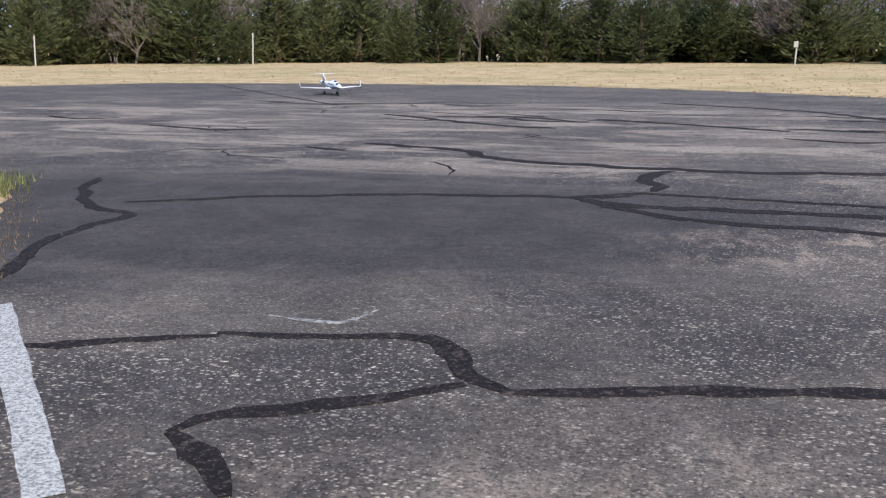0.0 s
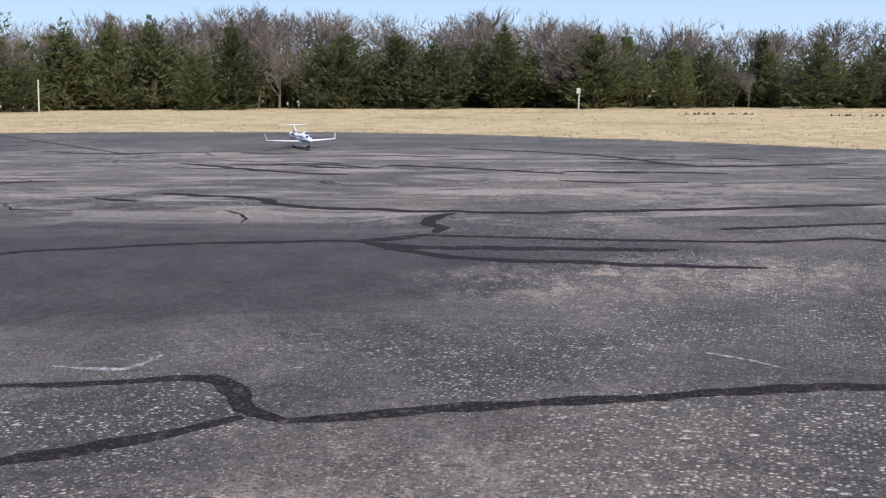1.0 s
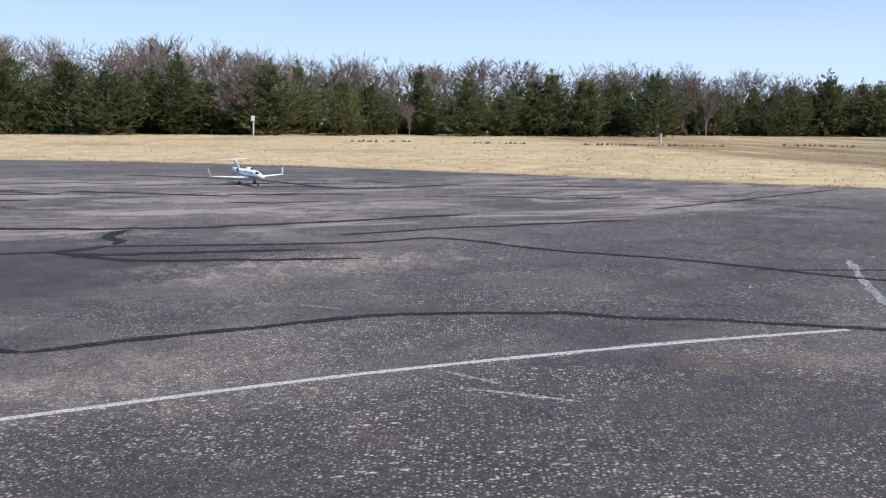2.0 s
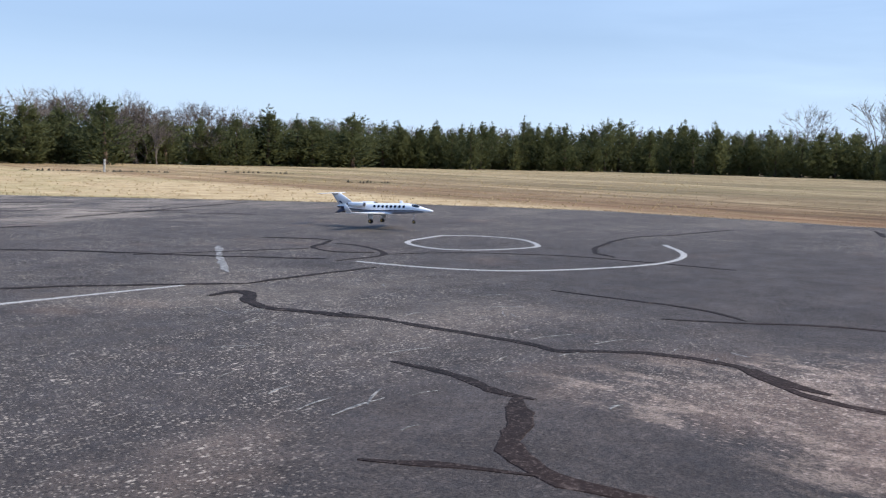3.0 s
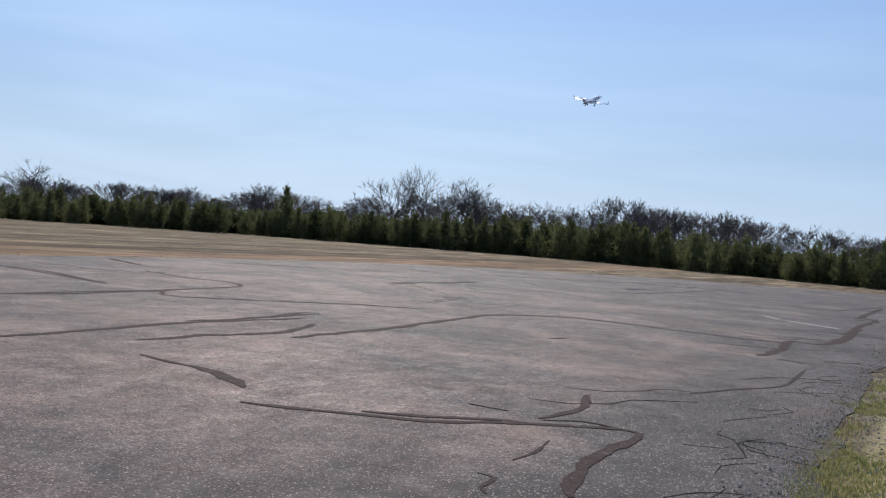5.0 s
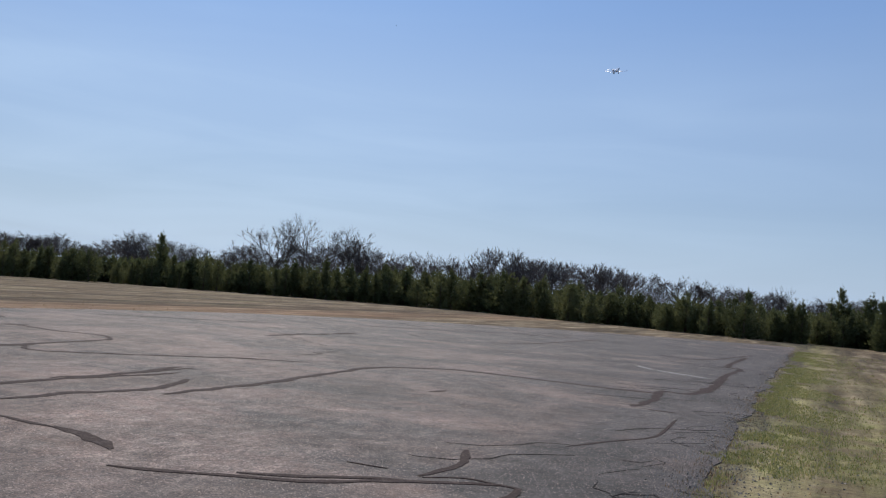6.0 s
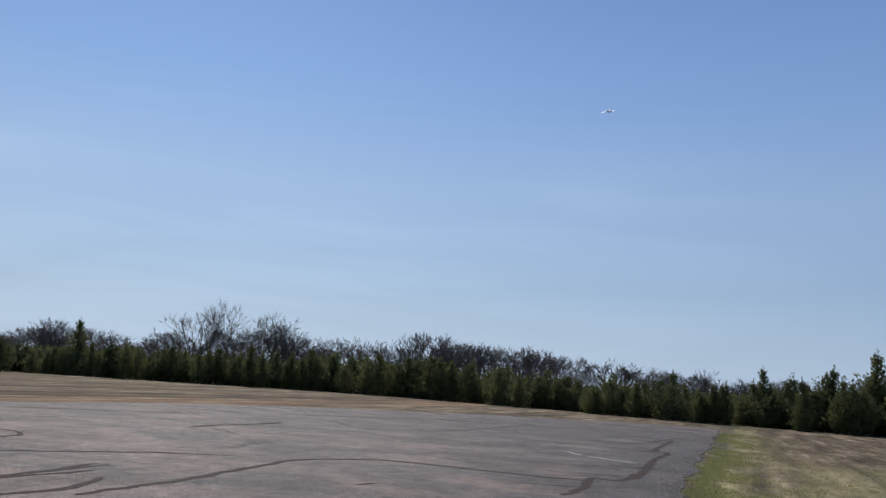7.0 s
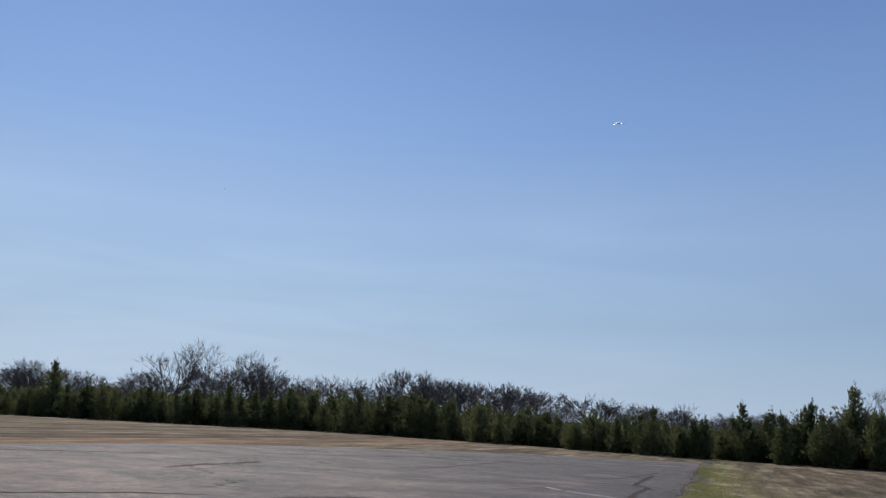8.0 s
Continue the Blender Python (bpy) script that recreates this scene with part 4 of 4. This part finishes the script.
def build_woods():
    rng = random.Random(11)
    # front row: cedars, with leafless shrubs and small trees among them to the north
    a = -48.0
    while a < 204:
        r = ring_radius(a) + rng.uniform(-2.0, 4.0)
        h = tall(a, r, cedar_height(a)) * rng.choice([0.55, 0.75, 0.88, 0.95, 1.0, 1.04, 1.1, 1.2] if a < 45 else [0.72, 0.84, 0.90, 0.96, 1.0, 1.04, 1.12])
        mixed = rng.random()
        if a < 34 and mixed < 0.34:
            plant(SHRUBS if mixed < 0.09 else BARES, rng, a, r + 1.8, h * rng.uniform(0.9, 1.4), rng.uniform(0.6, 0.95))
            a += math.degrees(0.30 * h / r) * rng.uniform(0.5, 1.0)
        else:
            wide = rng.uniform(1.15, 1.8) if a < 45 else rng.uniform(0.9, 1.35)
            plant(CEDARS, rng, a, r, h, wide)
            a += math.degrees((0.29 if a < 45 else 0.25) * wide * h / r) * rng.uniform(0.6, 1.35)
    # leafless crowns above the cedars
    a = -46.0
    while a < 196:
        r = ring_radius(a) + rng.uniform(6, 20)
        extra = float(np.interp(a, [-46, -20, -5, 12, 26, 34, 42, 62, 75, 100, 140, 170, 180, 196], [1.5, 1.9, 2.2, 1.9, 1.5, 1.1, 0.25, 0.3, 0.6, 1.0, 1.25, 1.7, 0.6, 0.5]))
        plant(BARES, rng, a, r, tall(a, r, cedar_height(a) + extra * rng.uniform(0.35, 1.05)), rng.uniform(0.9, 1.3) * (1.3 if a > 84 else 1.0))
        a += rng.uniform(0.6, 1.4) * (0.95 if a < 40 else 1.4 if a < 84 else 0.68 if a < 168 else 0.9)
    # single crowns that stand out: bearing, degrees over eye level, breadth
    for a, up, wide in ((67.6, 3.3, 0.9), (71.2, 4.1, 0.9), (73.4, 3.7, 0.8), (62.0, 2.2, 1.2), (77.1, 1.9, 1.0), (85.7, 1.9, 0.8), (93.9, 2.5, 1.3), (102.9, 2.2, 1.4), (104.7, 2.3, 1.4), (109.0, 2.5, 0.7), (112.5, 1.8, 1.1),
                        (127.4, 2.55, 1.3), (122.1, 1.2, 1.0), (134.9, 1.9, 1.0), (139.9, 2.4, 0.9), (145.3, 2.3, 0.9), (147.1, 3.65, 1.0)):
        plant(BARES, rng, a, ring_radius(a) + 9, tall(a, ring_radius(a) + 9, up), wide * 1.1)
    for a, up, wide in ((150.2, 4.3, 0.9), (151.4, 3.9, 1.0), (152.6, 3.2, 0.9), (160.6, 3.3, 0.7), (162.3, 3.2, 0.7), (164.2, 2.8, 0.7), (167.1, 2.8, 1.2), (170.6, 2.1, 0.7), (177.5, 2.2, 0.6), (188.2, 3.7, 0.9),
                        (-12.2, 4.2, 1.0), (-5.5, 4.3, 1.0), (-0.6, 4.0, 1.0), (8.2, 3.0, 1.2), (24.5, 3.1, 1.2), (27.0, 3.3, 1.2)):
        plant(BARES, rng, a, ring_radius(a) + 9, tall(a, ring_radius(a) + 9, up), wide * 1.1)
    for a, up in ((141.2, 2.1), (186.6, 3.1), (184.6, 2.2), (181.0, 2.0), (175.9, 1.5), (13.5, 2.3)):
        plant(CEDARS, rng, a, ring_radius(a) + 3, tall(a, ring_radius(a) + 3, up), 1.0, 0)
    # every kind that was not drawn so far stands among the front shrubs
    for kinds in (CEDARS, BARES, SHRUBS):
        for k, src in enumerate(kinds):
            if src not in used:
                a = rng.uniform(-30, 30)
                plant(kinds, rng, a, ring_radius(a) + 2, tall(a, ring_radius(a), cedar_height(a)) * 0.6, 1.0, k)


def build_thicket():
    """The closed mass of foliage behind the front row, too deep in to tell tree from tree."""
    rng = random.Random(17)
    verts, faces = [], []
    a = -49.0
    while a < 205:
        r = ring_radius(a) + 5
        top = tall(a, r, cedar_height(a)) * (0.80 + 0.16 * noise.noise(Vector((a * 0.9, 3, 0))))
        for _ in range(58):
            z, rr = top * rng.random() ** 0.9, r + rng.uniform(-1.5, 3.5)
            b = a + rng.uniform(-0.14, 0.14)
            c = Vector((math.sin(radians(b)) * rr, math.cos(radians(b)) * rr, z))
            d = Vector((rng.gauss(0, 0.5), rng.gauss(0, 0.5), 1)).normalized()
            w = d.orthogonal().normalized()
            w.rotate(Matrix.Rotation(rng.uniform(0, 6.283), 3, d))
            s = rng.uniform(0.30, 0.52) * (1.0 if z < top * 0.72 else 0.5)
            o = len(verts)
            verts += [c - d * s * 0.7, c + w * s * 0.5, c + d * s * 1.2, c - w * s * 0.5]
            faces.append((o, o + 1, o + 2, o + 3))
        a += 0.20
    tagged(new("far_woods", to_mesh("far_woods", verts, faces, CEDAR)), "closed dark green thicket behind the front cedars", "woods", kind="stuff")


build_woods()
build_thicket()


# ---- posts and clods ----
def post(x, y, h, w, label):
    bm = bmesh.new()
    bmesh.ops.create_cube(bm, size=1.0, matrix=Matrix.Translation((0, 0, h / 2)) @ Matrix.Diagonal((w, w, h, 1)))
    bmesh.ops.bevel(bm, geom=bm.edges[:], offset=w * 0.15, segments=2, affect="EDGES")
    me = bpy.data.meshes.new("post")
    bm.to_mesh(me)
    bm.free()
    me.materials.append(POST)
    ob = tagged(new("marker_post", me), label, "post", "posts in the field")
    ob.matrix_basis = pose(x, y, -0.05, 0, 2.5, 30)
    return ob


def spot(a, r):
    return math.sin(radians(a)) * r, math.cos(radians(a)) * r


for a, r, h, w, label in ((-35.5, 77.6, 2.2, 0.09, "thin weathered white post before the cedars"), (-24.6, 78, 2.3, 0.09, "thin leaning white post before the cedars"), (4.0, 70, 1.5, 0.09, "short white post with a small plate"), (27.0, 56, 0.75, 0.10, "short grey stake in the dry grass")):
    post(*spot(a, r), h, w, label)


def build_plate():
    bm = bmesh.new()
    bmesh.ops.create_cube(bm, size=1.0, matrix=Matrix.Diagonal((0.26, 0.03, 0.36, 1)))
    bmesh.ops.bevel(bm, geom=bm.edges[:], offset=0.008, segments=1, affect="EDGES")
    me = bpy.data.meshes.new("plate")
    bm.to_mesh(me)
    bm.free()
    me.materials.append(POST)
    plate = tagged(new("sign_plate", me), "small blank white plate fixed to a post", "sign")
    x, y = spot(4.0, 69.93)
    plate.matrix_basis = pose(x, y, 1.25, 0, 0, -4.0)


build_plate()


def build_clods(a, r, length, seed):
    """A low line of upturned dark turf."""
    rng = random.Random(seed)
    verts, faces = [], []
    for _ in range(int(length * 9)):
        u = rng.uniform(-0.5, 0.5) * length
        c = Vector((u, rng.gauss(0, 0.25), 0.0))
        s = rng.uniform(0.05, 0.13)
        o = len(verts)
        for k in range(6):
            t = 6.283 * k / 6
            verts.append(c + Vector((math.cos(t) * s * rng.uniform(0.7, 1.4), math.sin(t) * s * rng.uniform(0.7, 1.4), -0.05)))
        verts.append(c + Vector((0, 0, s * rng.uniform(0.8, 1.5))))
        for k in range(6):
            faces.append((o + k, o + (k + 1) % 6, o + 6))
    ob = tagged(new("turf_clods", to_mesh("turf_clods", verts, faces, CLOD)), "low line of dark upturned turf in the field", "turf", kind="stuff")
    x, y = spot(a, r)
    ob.matrix_basis = pose(x, y, -0.03, 0, 0, -a)


for k, (a, r, length) in enumerate(((27.0, 57, 7.0), (24.0, 57, 3.5), (35.5, 60, 4.5), (11.0, 60, 4.0), (42.0, 46, 2.0), (18.0, 58, 3.0))):
    build_clods(a, r, length, k)


# ---- jet ----
def loft(sections, n=20, cap=True):
    """Rings (y, centre z, half width, half height up, half height down) along y."""
    verts, faces = [], []
    for y, cz, w, up, dn in sections:
        for k in range(n):
            t = 6.28318 * k / n
            verts.append(Vector((math.cos(t) * w, y, cz + math.sin(t) * (up if math.sin(t) > 0 else dn))))
    for s in range(len(sections) - 1):
        for k in range(n):
            faces.append((s * n + k, s * n + (k + 1) % n, (s + 1) * n + (k + 1) % n, (s + 1) * n + k))
    if cap:
        faces.append(tuple(range(n)))
        faces.append(tuple(range((len(sections) - 1) * n, len(sections) * n))[::-1])
    return verts, faces


def fix(me):
    bm = bmesh.new()
    bm.from_mesh(me)
    bmesh.ops.recalc_face_normals(bm, faces=bm.faces)
    bm.to_mesh(me)
    bm.free()
    for p in me.polygons:
        p.use_smooth = len(p.vertices) == 4
    return me


def foil(root, tip, thick=0.11, steps=8):
    """A tapered aerofoil panel between two chords: (leading edge point, chord length), chord along -y; thickness across its plane."""
    (a, ca), (b, cb) = root, tip
    a, b = Vector(a), Vector(b)
    across = Vector((0, 1, 0)).cross(b - a).normalized()
    verts, faces = [], []
    prof = [(0.0, 0.0), (0.04, 0.55), (0.14, 0.9), (0.34, 1.0), (0.62, 0.7), (0.85, 0.3), (1.0, 0.03)]
    loop = [(u, v) for u, v in prof] + [(u, -v * 0.7) for u, v in prof[-1:0:-1]]
    for p, c in ((a, ca), (b, cb)):
        for u, v in loop:
            verts.append(p + Vector((0, -c * u, 0)) + across * (v * c * thick * 0.5))
    n = len(loop)
    for k in range(n):
        faces.append((k, (k + 1) % n, n + (k + 1) % n, n + k))
    faces += [tuple(range(n)), tuple(range(n, 2 * n))[::-1]]
    return verts, faces


FUSELAGE = [(1.18, -0.032, 0.008, 0.007, 0.007), (1.13, -0.031, 0.028, 0.025, 0.024), (1.02, -0.023, 0.055, 0.046, 0.044), (0.90, -0.013, 0.076, 0.067, 0.063), (0.78, 0.000, 0.093, 0.095, 0.081),
            (0.64, 0.004, 0.103, 0.107, 0.094), (0.40, 0.004, 0.106, 0.109, 0.101), (0.00, 0.004, 0.106, 0.109, 0.107), (-0.32, 0.005, 0.104, 0.107, 0.103), (-0.56, 0.013, 0.093, 0.095, 0.086),
            (-0.80, 0.023, 0.067, 0.070, 0.063), (-1.00, 0.034, 0.040, 0.042, 0.040), (-1.10, 0.040, 0.019, 0.021, 0.022)]


def body_at(y, t, lift=1.0):
    """A point on the fuselage skin at y, at angle t from the right side upwards."""
    ys = [s[0] for s in FUSELAGE][::-1]
    cz, w, up, dn = (float(np.interp(y, ys, [s[k] for s in FUSELAGE][::-1])) for k in (1, 2, 3, 4))
    return Vector((math.cos(t) * w * lift, y, cz + math.sin(t) * (up if math.sin(t) > 0 else dn) * lift))


def skin(y0, y1, t0, t1, ny, nt, lift, shape=None):
    """A piece of shell lying just over the fuselage skin."""
    verts, faces = [], []
    for i in range(ny + 1):
        for k in range(nt + 1):
            u, v = i / ny, k / nt
            if shape:
                u2, v2 = shape(u, v)
            else:
                u2, v2 = u, v
            verts.append(body_at(y0 + (y1 - y0) * u2, t0 + (t1 - t0) * v2, lift))
    for i in range(ny):
        for k in range(nt):
            a = i * (nt + 1) + k
            faces.append((a, a + 1, a + nt + 2, a + nt + 1))
    return verts, faces


def oval(u, v):
    x, y = 2 * u - 1, 2 * v - 1
    return 0.5 + 0.5 * x * math.sqrt(1 - 0.45 * y * y), 0.5 + 0.5 * y * math.sqrt(1 - 0.45 * x * x)


def build_jet():
    jet = tagged(new("model_jet"), "white twin-engine model business jet with navy stripe, wheels down", "model aircraft")

    def add(name, vf, material, label="", parent=jet):
        return part(name, fix(to_mesh(name, *vf, material)), parent, label)

    hull = add("fuselage", loft(FUSELAGE, 28), WHITE, "glossy white fuselage")
    add("belly_panel", skin(0.98, -0.98, -2.72, -0.42, 24, 12, 1.006), BELLY, "grey-blue belly panel", hull)
    for s in (0, 1):
        q = (lambda t: t) if s == 0 else (lambda t: math.pi - t)
        add("navy_stripe", skin(1.0, -1.0, q(-0.42), q(-0.22), 24, 2, 1.010), NAVY, "dark navy side stripe", hull)
        for k in range(8):
            y = 0.60 - 0.098 * k
            add("cabin_window", skin(y, y - 0.066, q(0.18), q(0.72), 4, 4, 1.012, oval), GLASS, "dark oval cabin window", hull)
        add("windshield", skin(0.90, 0.73, q(0.55), q(1.50), 5, 5, 1.014, oval), GLASS, "dark wraparound windshield", hull)
        g = 1 if s == 0 else -1
        wing = add("wing", foil(((0.06 * g, 0.20, -0.085), 0.46), ((0.93 * g, -0.02, -0.045), 0.17)), WHITE, "white swept low wing")
        add("wing_root_fairing", loft([(0.30, -0.09, 0.01, 0.01, 0.01), (0.12, -0.085, 0.05, 0.03, 0.03), (-0.2, -0.085, 0.06, 0.03, 0.03), (-0.42, -0.08, 0.01, 0.01, 0.01)], 10), WHITE, "", wing).location.x = 0.095 * g
        add("winglet", foil(((0.925 * g, -0.05, -0.045), 0.15), ((0.965 * g, -0.16, 0.13), 0.07)), WHITE, "upswept white winglet", wing)
        add("flap", foil(((0.16 * g, -0.25, -0.092), 0.085), ((0.62 * g, -0.195, -0.078), 0.055), 0.14), BELLY, "grey lowered flap", wing)
        nac = add("engine_nacelle", loft([(-0.30, 0.088, 0.039, 0.039, 0.039), (-0.33, 0.088, 0.047, 0.047, 0.047), (-0.43, 0.088, 0.051, 0.051, 0.051), (-0.56, 0.088, 0.049, 0.049, 0.049), (-0.68, 0.091, 0.036, 0.036, 0.036)], 20), WHITE, "white engine nacelle")
        nac.location.x = 0.185 * g
        add("intake", loft([(-0.296, 0.088, 0.037, 0.037, 0.037), (-0.36, 0.088, 0.03, 0.03, 0.03)], 20), INTAKE, "dark engine intake", nac)
        add("intake_lip", loft([(-0.292, 0.088, 0.0415, 0.0415, 0.0415), (-0.31, 0.088, 0.046, 0.046, 0.046)], 20, False), METAL, "polished intake lip", nac)
        add("exhaust", loft([(-0.67, 0.091, 0.032, 0.032, 0.032), (-0.715, 0.091, 0.026, 0.026, 0.026)], 16), INTAKE, "dark exhaust nozzle", nac)
        add("pylon", foil(((0.08 * g, -0.34, 0.085), 0.24), ((0.16 * g, -0.36, 0.10), 0.2), 0.16), WHITE)
        add("tailplane", foil(((0.0, -1.05, 0.312), 0.21), ((0.42 * g, -1.19, 0.305), 0.10)), WHITE, "white tailplane on top of the fin")
        add("ventral_fin", foil(((0.035 * g, -0.80, 0.0), 0.20), ((0.10 * g, -0.98, -0.085), 0.11), 0.06), NAVY, "dark ventral fin")
        leg = add("main_gear_leg", loft([(0, 0, 0.009, 0.009, 0.009), (0.13, 0, 0.009, 0.009, 0.009)], 8), METAL, "polished main gear leg")
        leg.matrix_basis = pose(0.20 * g, -0.14, -0.235, 90, 0, 0)
        for side in (-1, 1):
            tyre = add("tyre", loft([(-0.014, 0, 0.026, 0.026, 0.026), (-0.010, 0, 0.038, 0.038, 0.038), (0.010, 0, 0.038, 0.038, 0.038), (0.014, 0, 0.026, 0.026, 0.026)], 18), RUBBER, "black main gear tyre")
            tyre.matrix_basis = pose(0.20 * g + 0.022 * side, -0.14, -0.240, 0, 0, 90)
            add("wheel_hub", loft([(-0.016, 0, 0.020, 0.020, 0.020), (0.016, 0, 0.020, 0.020, 0.020)], 12), HUB, "brass-coloured hub", tyre)
        door = add("gear_door", foil(((0.215 * g, -0.06, -0.10), 0.14), ((0.235 * g, -0.07, -0.19), 0.11), 0.05), WHITE, "open white gear door")
    fin = add("tail_fin", foil(((0, -0.62, 0.07), 0.44), ((0, -1.03, 0.32), 0.23), 0.09), WHITE, "white swept tail fin")
    add("rudder_stripe", foil(((0, -0.915, 0.10), 0.14), ((0, -0.975, 0.15), 0.13), 0.16), NAVY, "dark stripe at the fin's foot", fin)
    add("tail_cone", skin(-0.78, -1.09, -3.5, 0.36, 6, 12, 1.02), NAVY, "dark tail cone", hull)
    nleg = add("nose_gear_leg", loft([(0, 0, 0.008, 0.008, 0.008), (0.14, 0, 0.008, 0.008, 0.008)], 8), METAL, "polished nose gear leg")
    nleg.matrix_basis = pose(0, 0.74, -0.235, 90, 0, 0)
    tyre = add("tyre", loft([(-0.014, 0, 0.024, 0.024, 0.024), (-0.010, 0, 0.034, 0.034, 0.034), (0.010, 0, 0.034, 0.034, 0.034), (0.014, 0, 0.024, 0.024, 0.024)], 18), RUBBER, "black nose tyre")
    tyre.matrix_basis = pose(0, 0.74, -0.244, 0, 0, 90)
    add("wheel_hub", loft([(-0.016, 0, 0.018, 0.018, 0.018), (0.016, 0, 0.018, 0.018, 0.018)], 12), HUB, "brass-coloured hub", tyre)
    return jet


def build_bird():
    bird = tagged(new("soaring_bird"), "dark bird soaring far off in the sky", "bird")
    part("body", fix(to_mesh("body", *loft([(0.24, 0, 0.01, 0.01, 0.01), (0.14, 0.0, 0.05, 0.05, 0.05), (-0.1, 0, 0.06, 0.05, 0.06), (-0.3, 0, 0.05, 0.01, 0.01)], 10), FEATHER)), bird)
    for g in (1, -1):
        part("wing_feathers", fix(to_mesh("wing", *foil(((0.04 * g, 0.1, 0), 0.24), ((0.62 * g, 0.0, 0.14), 0.12), 0.08), FEATHER)), bird)
    return bird


jet = build_jet()
bird = build_bird()


def motions():
    # seconds, place of the fuselage, pitch, bank, heading clockwise from +y
    rows = [
        (0.0, -11.37, 33.60, 0.28, 0, 0, 144), (0.5, -8.61, 32.66, 0.28, 0, 0, 151), (1.0, -5.58, 31.33, 0.28, 0, 0, 156), (1.5, -2.10, 29.37, 0.28, 0, 0, 162), (2.0, 1.56, 26.96, 0.28, 0, 0, 166),
        (2.2, 3.23, 26.00, 0.28, 0, 0, 166), (2.8, 10.20, 17.60, 0.29, 1, 0, 167), (3.1, 13.90, 12.2, 0.50, 3, 0, 169), (3.3, 15.79, 7.18, 0.81, 4, 0, 171), (3.5, 16.52, 0.58, 1.20, 5, 5, 174), (3.6, 16.72, -2.70, 1.47, 6.5, 5, 176),
        (3.7, 16.95, -5.98, 1.70, 8, 5, 177), (3.8, 16.97, -9.25, 2.01, 9, 4, 178), (3.9, 17.07, -12.24, 2.35, 10, 3, 178), (4.0, 17.14, -15.61, 2.71, 10, 0, 178), (4.2, 17.6, -21.2, 3.58, 10, 0, 178),
        (4.5, 17.25, -30.56, 5.34, 14, 2, 180), (4.7, 17.75, -36.56, 6.75, 17, 6, 180), (5.1, 17.25, -48.75, 9.93, 20, 10, 181), (5.2, 17.47, -51.92, 10.93, 20, 10, 181), (6.3, 16.57, -85.44, 24.94, 27, -3, 182),
        (6.5, 16.08, -90.8, 27.05, 28, -4, 182), (7.0, 15.38, -103.8, 33.5, 29, -7, 182), (8.0, 14.85, -130.82, 45.25, 30, -7, 182)]
    walk(jet, [(t, pose(x, y, z, p, b, -h)) for t, x, y, z, p, b, h in rows])
    flight = [(0.0, 162.0, 21.0), (3.0, 158.0, 18.4), (6.3, 153.11, 15.36), (6.5, 152.63, 14.9), (7.0, 151.28, 14.3), (8.0, 149.35, 13.23)]
    walk(bird, [(t, pose(350 * math.sin(radians(a)) * math.cos(radians(e)), 350 * math.cos(radians(a)) * math.cos(radians(e)), 350 * math.sin(radians(e)), 0, 12, 60)) for t, a, e in flight])


motions()
